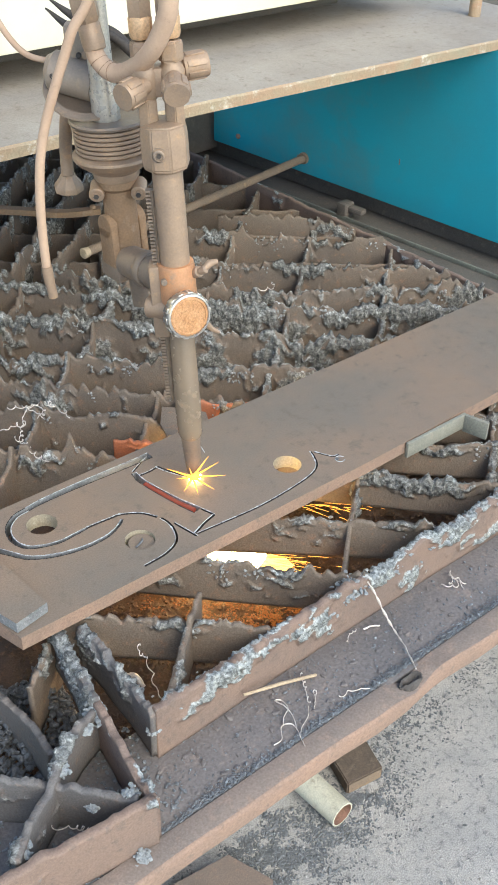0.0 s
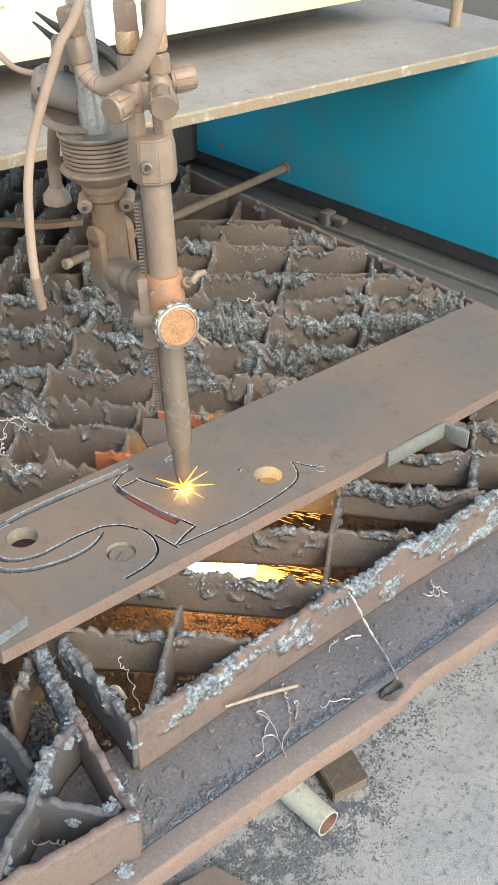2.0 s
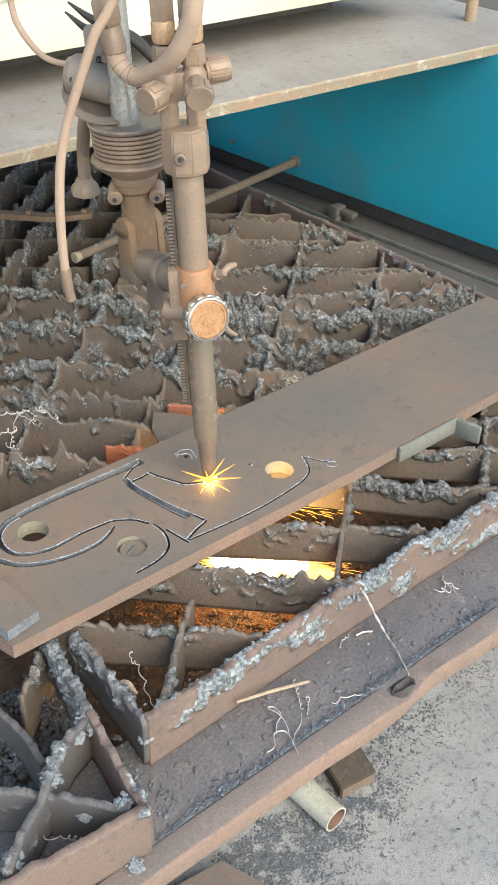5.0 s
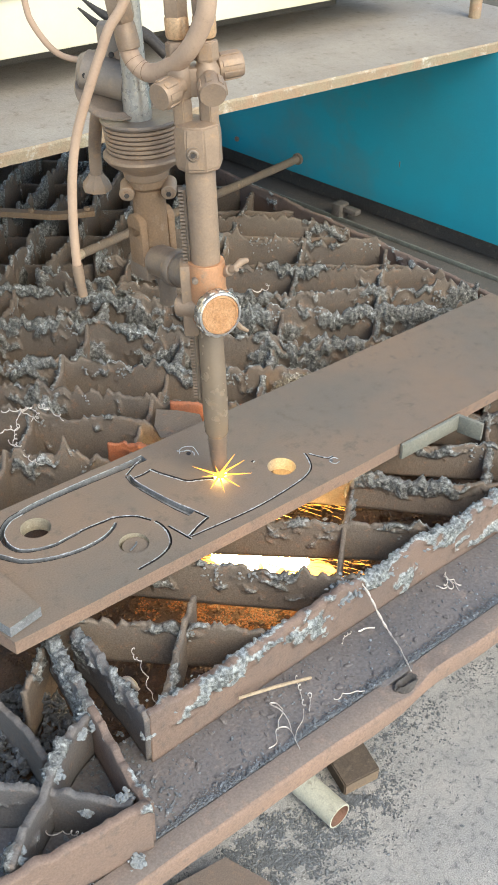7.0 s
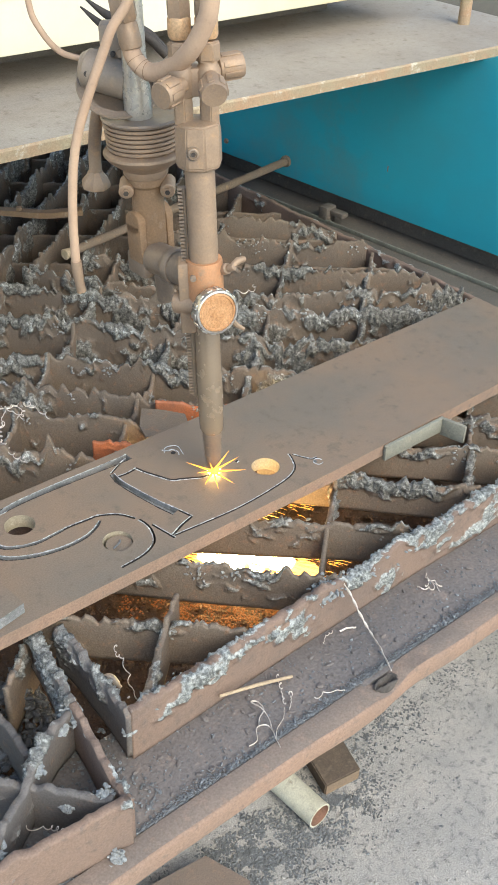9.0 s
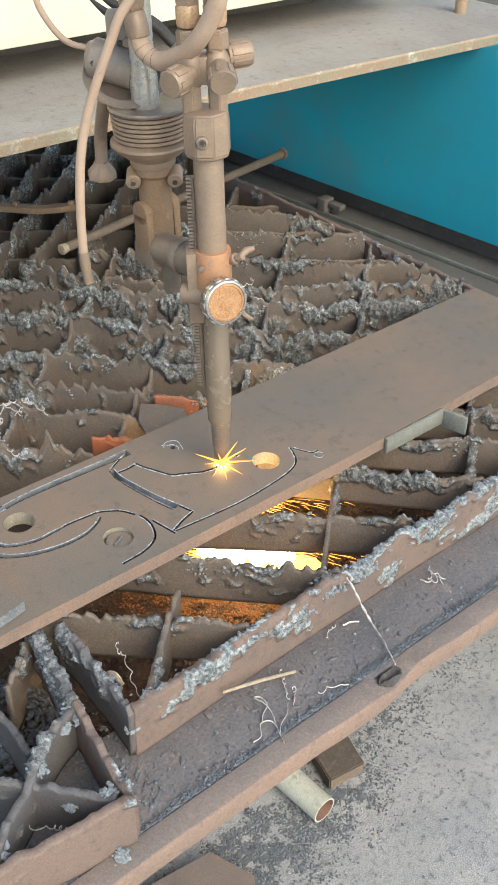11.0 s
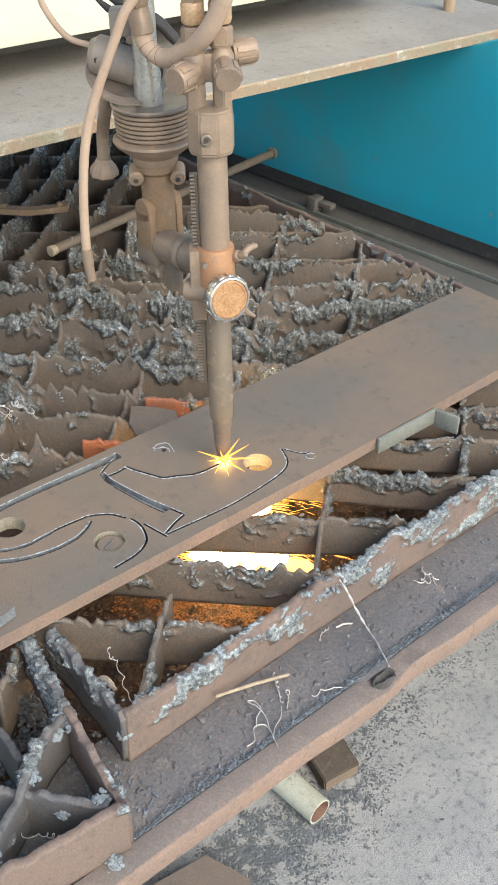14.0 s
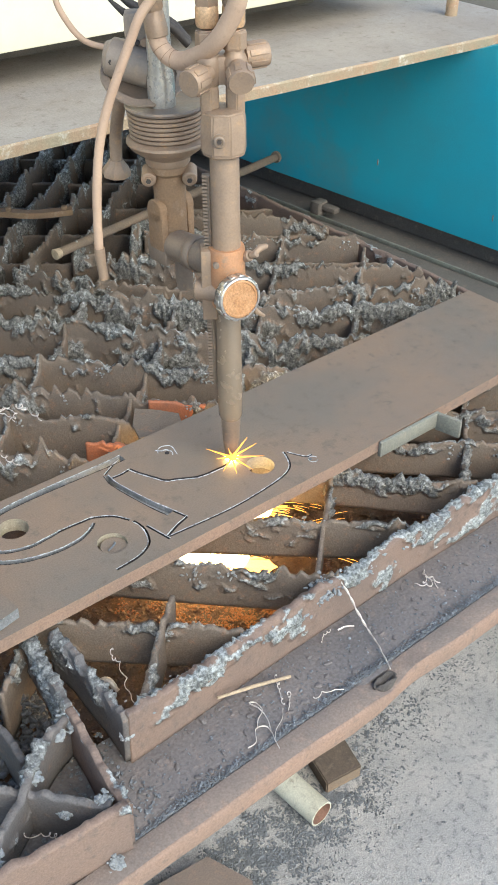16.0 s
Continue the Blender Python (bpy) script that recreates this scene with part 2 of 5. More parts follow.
def box(bm, lo, hi, bevel=0.0, m=None):
    mid = [(a + b) / 2 for a, b in zip(lo, hi)]
    size = [b - a for a, b in zip(lo, hi)]
    g = bmesh.ops.create_cube(bm, size=1.0, matrix=(m or Matrix()) @ Matrix.LocRotScale(mid, None, size))
    if bevel:
        es = list({e for v in g["verts"] for e in v.link_edges})
        bmesh.ops.bevel(bm, geom=es, offset=bevel, segments=2, affect="EDGES", profile=0.5)
    return bm


def lathe(bm, profile, p0=(0, 0, 0), axis=(0, 0, 1), seg=28, start=0.0):
    """Turn (radius, along) pairs round an axis through p0."""
    q = Vector(axis).normalized().to_track_quat("Z", "Y").to_matrix()
    rings = []
    for r, h in profile:
        rings.append([bm.verts.new(Vector(p0) + q @ Vector((r * math.cos(start + a * math.tau / seg), r * math.sin(start + a * math.tau / seg), h))) for a in range(seg)])
    for a, b in zip(rings, rings[1:]):
        for i in range(seg):
            bm.faces.new((a[i], a[(i + 1) % seg], b[(i + 1) % seg], b[i]))
    bm.faces.new(list(reversed(rings[0])))
    bm.faces.new(rings[-1])
    return bm


def rod(bm, p0, p1, r0, r1=None, seg=20, bevel=0.0):
    p0, p1 = Vector(p0), Vector(p1)
    r1 = r0 if r1 is None else r1
    L = (p1 - p0).length
    if bevel:
        return lathe(bm, [(r0 - bevel, 0), (r0, bevel), (r1, L - bevel), (r1 - bevel, L)], p0, p1 - p0, seg)
    return lathe(bm, [(r0, 0), (r1, L)], p0, p1 - p0, seg)


def smooth_path(pts, n=8):
    """Points along a smooth curve through pts."""
    P = [Vector(p) for p in pts]
    P = [2 * P[0] - P[1]] + P + [2 * P[-1] - P[-2]]
    out = []
    for i in range(1, len(P) - 2):
        a, b, c, d = P[i - 1:i + 3]
        for k in range(n):
            t = k / n
            out.append(0.5 * (2 * b + (c - a) * t + (2 * a - 5 * b + 4 * c - d) * t * t + (3 * b - a - 3 * c + d) * t ** 3))
    return out + [P[-2]]


def tube(bm, pts, r, seg=10, flat=1.0):
    """A bent tube along pts; r may be one radius or one for each point."""
    P = [Vector(p) for p in pts]
    rs = r if isinstance(r, (list, tuple)) else [r] * len(P)
    up = Vector((0.13, 0.2, 1)).normalized()
    rings = []
    for i, p in enumerate(P):
        t = (P[min(i + 1, len(P) - 1)] - P[max(i - 1, 0)]).normalized()
        s = t.cross(up)
        s = s.normalized() if s.length > 0.05 else Vector((1, 0, 0))
        u = s.cross(t)
        rings.append([bm.verts.new(p + rs[i] * (math.cos(a * math.tau / seg) * s + flat * math.sin(a * math.tau / seg) * u)) for a in range(seg)])
    for a, b in zip(rings, rings[1:]):
        for i in range(seg):
            bm.faces.new((a[i], a[(i + 1) % seg], b[(i + 1) % seg], b[i]))
    bm.faces.new(list(reversed(rings[0])))
    bm.faces.new(rings[-1])
    return bm


def prism(bm, outline, z0, z1, mats=(0, 0)):
    """A flat outline raised from z0 to z1; mats: the material slots of the faces and of the sides."""
    lo = [bm.verts.new((x, y, z0)) for x, y in outline]
    hi = [bm.verts.new((x, y, z1)) for x, y in outline]
    bm.faces.new(hi).material_index = mats[0]
    bm.faces.new(list(reversed(lo))).material_index = mats[0]
    n = len(lo)
    for i in range(n):
        bm.faces.new((lo[i], lo[(i + 1) % n], hi[(i + 1) % n], hi[i])).material_index = mats[1]
    bmesh.ops.recalc_face_normals(bm, faces=bm.faces[:])
    return bm


def ribbon(pts, w, w1=None):
    """The outline of a band along pts in the plane, w wide at its start and w1 at its end."""
    P = [Vector(p[:2]) for p in pts]
    w1 = w if w1 is None else w1
    left, right = [], []
    for i, p in enumerate(P):
        t = (P[min(i + 1, len(P) - 1)] - P[max(i - 1, 0)]).normalized()
        s = Vector((-t.y, t.x)) * (w + (w1 - w) * i / (len(P) - 1)) / 2
        left.append(tuple(p + s))
        right.append(tuple(p - s))
    return left + right[::-1]


def lumps(spots, seed, squash=0.6):
    """Many small faceted lumps as one mesh: spots of (x, y, z, size)."""
    rng = np.random.RandomState(seed)
    g = (1 + 5 ** 0.5) / 2
    base = [(a / 1.9, b / 1.9, c / 1.9) for a, b, c in ((-1, g, 0), (1, g, 0), (-1, -g, 0), (1, -g, 0), (0, -1, g), (0, 1, g), (0, -1, -g), (0, 1, -g), (g, 0, -1), (g, 0, 1), (-g, 0, -1), (-g, 0, 1))]
    tri = [(0, 11, 5), (0, 5, 1), (0, 1, 7), (0, 7, 10), (0, 10, 11), (1, 5, 9), (5, 11, 4), (11, 10, 2), (10, 7, 6), (7, 1, 8), (3, 9, 4), (3, 4, 2), (3, 2, 6), (3, 6, 8), (3, 8, 9), (4, 9, 5), (2, 4, 11), (6, 2, 10), (8, 6, 7), (9, 8, 1)]
    vs, fs = [], []
    for x, y, z, s in spots:
        k = len(vs)
        a = rng.uniform(0, 6.28)
        ca, sa = math.cos(a), math.sin(a)
        st = rng.uniform(0.6, 1.5)
        for bx, by, bz in base:
            j = rng.uniform(0.7, 1.2)
            u, v, w = bx * j * st, by * j / st, bz * j * squash
            vs.append((x + s * (u * ca - v * sa), y + s * (u * sa + v * ca), z + s * w))
        fs += [tuple(k + i for i in f) for f in tri]
    me = bpy.data.meshes.new("lumps")
    me.from_pydata(vs, [], fs)
    return me


def stuff(name, me, mat, label, category):
    me.materials.append(mat)
    return tagged(new(name, me), label, category, "", "stuff")


# ---- ground, shed ----
def build_setting():
    bm = bmesh.new()
    box(bm, (-60, -60, -0.2), (60, 60, 0.0))
    thing("ground", bm, M_FLOOR, "worn grey-brown concrete floor with dark grit", "floor", kind="structure")
    bm = bmesh.new()
    box(bm, (-2.0, 4.2, 0.0), (6.0, 4.4, 3.2))
    thing("wall_north", bm, M_WALL, "grimy brown-grey rear wall of the workshop", "wall", kind="structure")


# ---- cutting table ----
def slat_mesh(name, pts, top=0.750, h=0.054, th=0.006, seed=0, crust=0.5, rough=1.0, step=0.003, mat=M_SLAT, lean=0.0, joints=None, gain=None, bias=1.0):
    """An upright burnt slat along pts in the plane: ragged melted top, slag crust on its flanks."""
    P = [Vector((*p, 0)) for p in pts]
    path = smooth_path(P, 10) if len(P) > 2 else P
    acc = [0.0]
    for a, b in zip(path, path[1:]):
        acc.append(acc[-1] + (b - a).length)
    n = max(8, int(acc[-1] / step))
    rows = (0.0, 0.03, 0.06, 0.10, 0.14, 0.19, 0.24, 0.29, 0.34, 0.40, 0.46, 0.52, 0.59, 0.66, 0.74, 0.82, 0.91, 1.0)
    vs, mask = [], []
    j = 0
    for i in range(n + 1):
        s = acc[-1] * i / n
        while j < len(acc) - 2 and acc[j + 1] < s:
            j += 1
        f = (s - acc[j]) / max(1e-6, acc[j + 1] - acc[j])
        p = path[j].lerp(path[j + 1], f)
        t = (path[j + 1] - path[j]).normalized()
        nn = Vector((-t.y, t.x, 0))
        o = seed * 7.31
        bite = noise.noise((s * 14 + o, 0.3, seed))
        scal = abs(noise.noise((s * 34 + o, 1.7, seed)))
        tooth = noise.noise((s * 130 + o, 4.1, seed))
        clod = noise.noise((s * 60 + o, 3.3, seed)) + 0.6 * noise.noise((s * 105 + o, 7.7, seed))
        zt = top + rough * (0.009 * bite - 0.008 * scal + 0.0075 * clod * (0.35 + max(0.0, 0.5 + noise.noise((s * 9 + o, 5.5, seed)))) + 0.0035 * tooth) + 0.002 * (rough > 0)
        if joints is not None:
            near_d = float(np.min((joints[:, 0] - p.x) ** 2 + (joints[:, 1] - p.y) ** 2)) ** 0.5
            zt += 0.020 * math.exp(-(near_d / 0.008) ** 2) * (0.5 + abs(noise.noise((p.x * 9, p.y * 9, 2.2))) * 2.0)
        ridge = (1.0 - abs(noise.noise((s * 58 + o, 2.9, seed)))) ** 7
        fang = (1.0 - abs(noise.noise((s * 150 + o, 5.2, seed)))) ** 5
        zt += rough * (0.0050 * ridge * max(0.0, 0.55 + noise.noise((s * 11 + o, 9.4, seed))) + 0.0012 * fang - 0.002)
        spike = noise.noise((s * 62 + o, 6.6, seed))
        zt += rough * 0.010 * max(0.0, spike - 0.32) * 2.0
        wav = 0.003 * noise.noise((s * 6 + o, 8.8, seed))
        ring, mk = [], []
        for side in (1, -1):
            seq = rows[::-1] if side == 1 else rows
            for r in seq:
                z = zt - r * (h - (top - zt))
                m = noise.noise((s * 17 + o, r * 2.2, seed + 3.3 * side)) + 0.55 * noise.noise((s * 55 + o, r * 7, seed + 9.1 * side))
                m += 1.5 * (crust + (gain(p.x) if gain else 0.0) - 0.5) + bias * (0.30 - 0.75 * r)
                m = min(1.0, max(0.0, m * 2.6 + 0.10))
                bumpy = 0.8 * noise.noise((s * 120 + o, z * 120, side * 5.0 + seed)) + 0.9 * noise.noise((s * 290, z * 290, side + seed))
                out = th / 2 * (0.75 if r == 0 else 1.0) + m * (0.0032 + 0.0058 * bumpy) * (0.35 if r < 0.03 else 0.7 if r < 0.08 else 1.2 if r < 0.3 else 0.9)
                q = p + nn * (side * max(0.0012, out) + wav + lean * r * h)
                ring.append((q.x, q.y, z + m * 0.0034 * bumpy))
                mk.append(m)
        vs += ring
        mask += mk
    k = 2 * len(rows)
    fs = []
    for i in range(n):
        for a in range(k):
            b = (a + 1) % k
            fs.append((i * k + a, i * k + b, (i + 1) * k + b, (i + 1) * k + a))
    fs.append(tuple(range(k))[::-1])
    fs.append(tuple(n * k + a for a in range(k)))
    me = bpy.data.meshes.new(name)
    me.from_pydata(vs, [], fs)
    at = me.attributes.new("slag", "FLOAT", "POINT")
    at.data.foreach_set("value", mask)
    me.polygons.foreach_set("use_smooth", [True] * len(fs))
    me.materials.append(mat)
    me.update()
    return me


RIM_Y, END_X, WEB_Z = 0.618, 1.416, 0.685
SLATS = [
    # near the camera's edge of the table, in front of the plate
    (0.54, [(0.80, 0.85), (0.877, 0.764), (0.979, 0.652), (1.006, 0.622)]),
    (0.45, [(0.60, 0.872), (0.696, 0.787), (0.85, 0.65), (0.88, 0.622)]),
    (0.46, [(0.50, 0.866), (0.606, 0.752), (0.669, 0.688), (0.733, 0.622)]),
    (0.46, [(0.42, 0.790), (0.475, 0.742), (0.544, 0.677), (0.602, 0.622)]),
    (0.52, [(0.90, 0.85), (0.95, 0.80), (1.045, 0.704), (1.12, 0.622)]),
    (0.48, [(1.02, 0.84), (1.09, 0.77), (1.23, 0.622)]),
    (0.50, [(1.15, 0.84), (1.35, 0.64)]),
    # beyond the plate
    (0.30, [(0.36, 1.27), (0.581, 1.032), (0.67, 0.94)]),
    (0.40, [(0.40, 1.36), (0.633, 1.118), (0.79, 0.95)]),
    (0.42, [(0.44, 1.42), (0.606, 1.24), (0.813, 1.017), (0.87, 0.95)]),
    (0.52, [(0.50, 1.47), (0.65, 1.30), (0.932, 1.03), (1.01, 0.95)]),
    (0.72, [(0.52, 1.62), (0.772, 1.35), (0.993, 1.118), (1.16, 0.96)]),
    (0.66, [(0.56, 1.72), (0.828, 1.443), (1.053, 1.19), (1.24, 1.05), (1.33, 0.96)]),
    (0.62, [(0.62, 1.80), (0.84, 1.53), (1.065, 1.25), (1.405, 1.012)]),
    (0.50, [(0.70, 1.86), (0.95, 1.54), (1.117, 1.347), (1.316, 1.178), (1.41, 1.09)]),
    (0.45, [(0.78, 1.93), (1.0, 1.66), (1.233, 1.405), (1.41, 1.25)]),
    (0.35, [(0.88, 1.97), (1.1, 1.69), (1.283, 1.465), (1.41, 1.33)]),
]
CROSS = (-0.40, -0.20, 0.03, 0.232, 0.42, 0.625, 0.83, 1.03, 1.23, 1.43)


FAR_Y = 1.53
FAR_CROSS = (0.592, 0.699, 0.795, 0.885, 0.975, 1.065, 1.155)
FAR_LOW = (2.278, 2.432, 2.594, 2.767, 2.947, 3.12, 3.29)


def cut_at(pts, y):
    """The part of a slat that lies before y."""
    if pts[0][1] <= y:
        return pts
    k = next(i for i, p in enumerate(pts) if p[1] < y)
    (xa, ya), (xb, yb) = pts[k - 1], pts[k]
    f = (ya - y) / (ya - yb)
    return [(xa + (xb - xa) * f, y)] + list(pts[k:])


def build_table():
    table = holder("cutting_table", pose(0, 0, 0), "burnt steel cutting table with a diagonal grid of slag-crusted slats", "cutting table")

    def mesh_part(name, me, label=""):
        ob = new(name, me)
        ob.parent = table
        return tagged(ob, label)

    for i, (crust, pts) in enumerate(SLATS):
        near = pts[0][1] < 0.9
        pts = cut_at(pts, FAR_Y)
        mesh_part("slat", slat_mesh("slat", pts, seed=i + 1, crust=crust - (0.20 if near else 0.15), step=0.0018 if near else 0.0022, rough=0.95 if near else 1.45, top=0.750 if near else 0.754, h=0.058 if near else 0.10))
    joints = []
    for crust, pts in SLATS:
        pts = cut_at(pts, FAR_Y)
        sm = smooth_path([(*p, 0) for p in pts], 40)
        joints += [(p.x, p.y) for p in sm]
    joints = np.array(joints)
    for i, c in enumerate(CROSS):
        x0, x1 = max(0.36, (RIM_Y + 0.004 - c) / 0.853), min(END_X - 0.004, ((2.25 if c < 0.5 else FAR_Y - 0.03) - c) / 0.853)
        if x1 - x0 < 0.05:
            continue
        ym = lambda x: 0.853 * x + c
        if abs(c - 0.232) < 0.01:
            mesh_part("cross_slat", slat_mesh("cross_slat", [(x0, ym(x0)), (0.50, ym(0.50)), (0.572, ym(0.572))], top=0.748, seed=60, crust=0.12, rough=0.6, step=0.0025, h=0.06, joints=joints))
            x0 = 0.80
        n = 5
        pts = [(x0 + (x1 - x0) * k / n, ym(x0 + (x1 - x0) * k / n)) for k in range(n + 1)]
        mesh_part("cross_slat", slat_mesh("cross_slat", pts, top=0.732, seed=40 + i, crust=0.33, step=0.0025, rough=1.0, h=0.075, joints=joints))
    # deep grid at the far side: tall ragged cross slats over low plain ones
    for i, c in enumerate(FAR_CROSS):
        x0, x1 = max(0.5, (FAR_Y - 0.02 - c) / 0.853), min(END_X - 0.004, (2.3 - c) / 0.853)
        n = 6
        pts = [(x0 + (x1 - x0) * k / n, 0.853 * (x0 + (x1 - x0) * k / n) + c + 0.006 * math.sin(k * 2.3 + i)) for k in range(n + 1)]
        mesh_part("cross_slat", slat_mesh("cross_slat", pts, top=0.756, seed=120 + i, crust=0.42, step=0.0025, rough=1.5, h=0.16, th=0.007))
    for i, c in enumerate(FAR_LOW):
        x0, x1 = max(0.4, (c - 2.3) / 0.78), END_X - 0.004
        mesh_part("slat", slat_mesh("slat", [(x0, c - 0.78 * x0), (x1, c - 0.78 * x1)], top=0.727, seed=140 + i, crust=0.12, step=0.004, rough=0.3, h=0.13, th=0.005))
    # near rim and the cut corner box
    mesh_part("rim", slat_mesh("rim", [(0.432, RIM_Y - 0.008), (0.62, RIM_Y), (0.80, RIM_Y + 0.004), (1.5, RIM_Y)], top=0.752, h=0.068, th=0.010, seed=70, crust=0.30, rough=0.6, step=0.0016, mat=M_RIM, bias=0.75, gain=lambda x: 0.12 * min(1.0, max(0.0, (x - 0.60) / 0.06)) + 0.07 * min(1.0, max(0.0, (x - 0.68) / 0.03))), "rusty rim bar crusted with pale slag")
    for i, (crust, pts) in enumerate([
        (0.16, [(0.378, 0.531), (0.359, 0.534), (0.318, 0.537), (0.256, 0.544), (0.10, 0.556)]),
        (0.18, [(0.3775, 0.530), (0.381, 0.560), (0.385, 0.590), (0.391, 0.624), (0.395, 0.656)]),
        (0.56, [(0.394, 0.650), (0.400, 0.676), (0.404, 0.704), (0.408, 0.728), (0.413, 0.765)]),
        (0.30, [(0.390, 0.652), (0.361, 0.640), (0.336, 0.623), (0.314, 0.604), (0.295, 0.592), (0.274, 0.577), (0.250, 0.556)]),
        (0.12, [(0.314, 0.608), (0.342, 0.577), (0.369, 0.545)]),
        (0.15, [(0.314, 0.609), (0.293, 0.628), (0.22, 0.69)]),
        (0.32, [(0.430, 0.608), (0.432, 0.623), (0.435, 0.654), (0.436, 0.689), (0.438, 0.722), (0.436, 0.755)]),
        (0.20, [(0.342, 0.660), (0.346, 0.700), (0.343, 0.74), (0.335, 0.79)]),
    ]):
        big = i == 0
        mesh_part("corner_slat", slat_mesh("corner_slat", pts, top=0.750 - 0.007 * (i in (4, 5)) - 0.045 * (i == 7), h=0.064 if big else 0.060, th=0.010 if big else 0.008, seed=80 + i, crust=crust, rough=0.3 if big else 0.7, step=0.0022, mat=M_RIM if i in (0, 1) else M_CORNER))
    # far end bar
    mesh_part("end_bar", slat_mesh("end_bar", [(END_X, 0.62), (END_X, 1.3), (END_X - 0.01, 2.3)], top=0.742, h=0.09, th=0.008, seed=95, crust=0.1, rough=0.25, step=0.005, mat=M_RIM), "thin rusty end bar")
    # side channel
    bm = bmesh.new()
    box(bm, (-0.6, 0.528, WEB_Z - 0.02), (1.7, RIM_Y + 0.03, WEB_Z), 0.001)
    part("channel_web", bm, M_WEB, table, "dusty dark channel web under the rim")
    bm = bmesh.new()
    N = 150
    prof = []
    for i in range(N + 1):
        x = -0.6 + 2.3 * i / N
        bulge = 0.004 * math.exp(-((x - 0.65) / 0.05) ** 2) - 0.004 * math.exp(-((x - 0.745) / 0.04) ** 2)
        wob = 0.0018 * noise.noise((x * 9, 0, 2)) + 0.0008 * noise.noise((x * 40, 0, 2))
        y0 = 0.503 - bulge + wob
        dip = 0.012 * math.exp(-((x - 0.708) / 0.020) ** 2)
        prof.append([(x, 0.531, WEB_Z - 0.022), (x, 0.531, WEB_Z + 0.003 - dip), (x, y0 + 0.003, WEB_Z + 0.005 - dip), (x, y0, WEB_Z + 0.002 - dip), (x, y0 + 0.001, WEB_Z - 0.022)])
    rings = [[bm.verts.new(p) for p in r] for r in prof]
    for a, b in zip(rings, rings[1:]):
        for k in range(5):
            f = bm.faces.new((a[k], a[(k + 1) % 5], b[(k + 1) % 5], b[k]))
            f.material_index = 1 if k in (2, 3) else 2 if k == 1 else 0
    bm.faces.new(rings[0])
    bm.faces.new(rings[-1][::-1])
    bmesh.ops.recalc_face_normals(bm, faces=bm.faces[:])
    part("outer_lip", bm, [M_WEB, M_EDGE, M_LIP], table, "rust-edged outer lip with a melted notch", smooth=50)
    bm = bmesh.new()
    lathe(bm, [(0.0128, -0.006), (0.0128, 0.0012), (0.0105, 0.0016), (0.0085, -0.0010), (0.0060, -0.0050), (0.0020, -0.0060)], (0.712, 0.5165, WEB_Z), (0, 0, 1), 22)
    for v in bm.verts:
        v.co = Vector((0.706 + (v.co.x - 0.712) * 1.3 + 0.008 * noise.noise(v.co * 90), 0.5175 + (v.co.y - 0.5165) * 0.55 + 0.004 * noise.noise(v.co * 120), v.co.z + 0.003 * noise.noise(v.co * 150)))
    part("melted_notch", bm, M_NOTCH, table, "melted notch in the lip, coloured dark for its hollow's shade", smooth=60)
    bm = bmesh.new()
    box(bm, (-0.6, 1.00, 0.30), (END_X + 0.02, 1.04, 0.58))
    part("side_skirt", bm, M_RAIL, table)
    bm = bmesh.new()
    box(bm, (0.1, 1.02, 0.0), (0.2, 1.12, 0.58), 0.004)
    part("table_leg", bm, M_RAIL, table)
    bm = bmesh.new()
    box(bm, (1.25, 1.02, 0.0), (1.35, 1.12, 0.58), 0.004)
    part("table_leg", bm, M_RAIL, table)
    # slag bed below the slats
    bm = bmesh.new()
    nx, ny = 150, 150
    grid = []
    for iy in range(ny + 1):
        y = 0.64 + (2.3 - 0.64) * (iy / ny) ** 1.6
        row = []
        for ix in range(nx + 1):
            x = 0.0 + (END_X - 0.0) * ix / nx
            z = 0.600 + 0.008 * noise.noise((x * 22, y * 22, 1)) + 0.007 * abs(noise.noise((x * 75, y * 75, 5)))
            row.append(bm.verts.new((x, y, z)))
        grid.append(row)
    for a, b in zip(grid, grid[1:]):
        for i in range(nx):
            bm.faces.new((a[i], a[i + 1], b[i + 1], b[i]))
    part("slag_bed", bm, M_BED, table, "brown bed of slag crumbs below the slats", smooth=30)
    return table


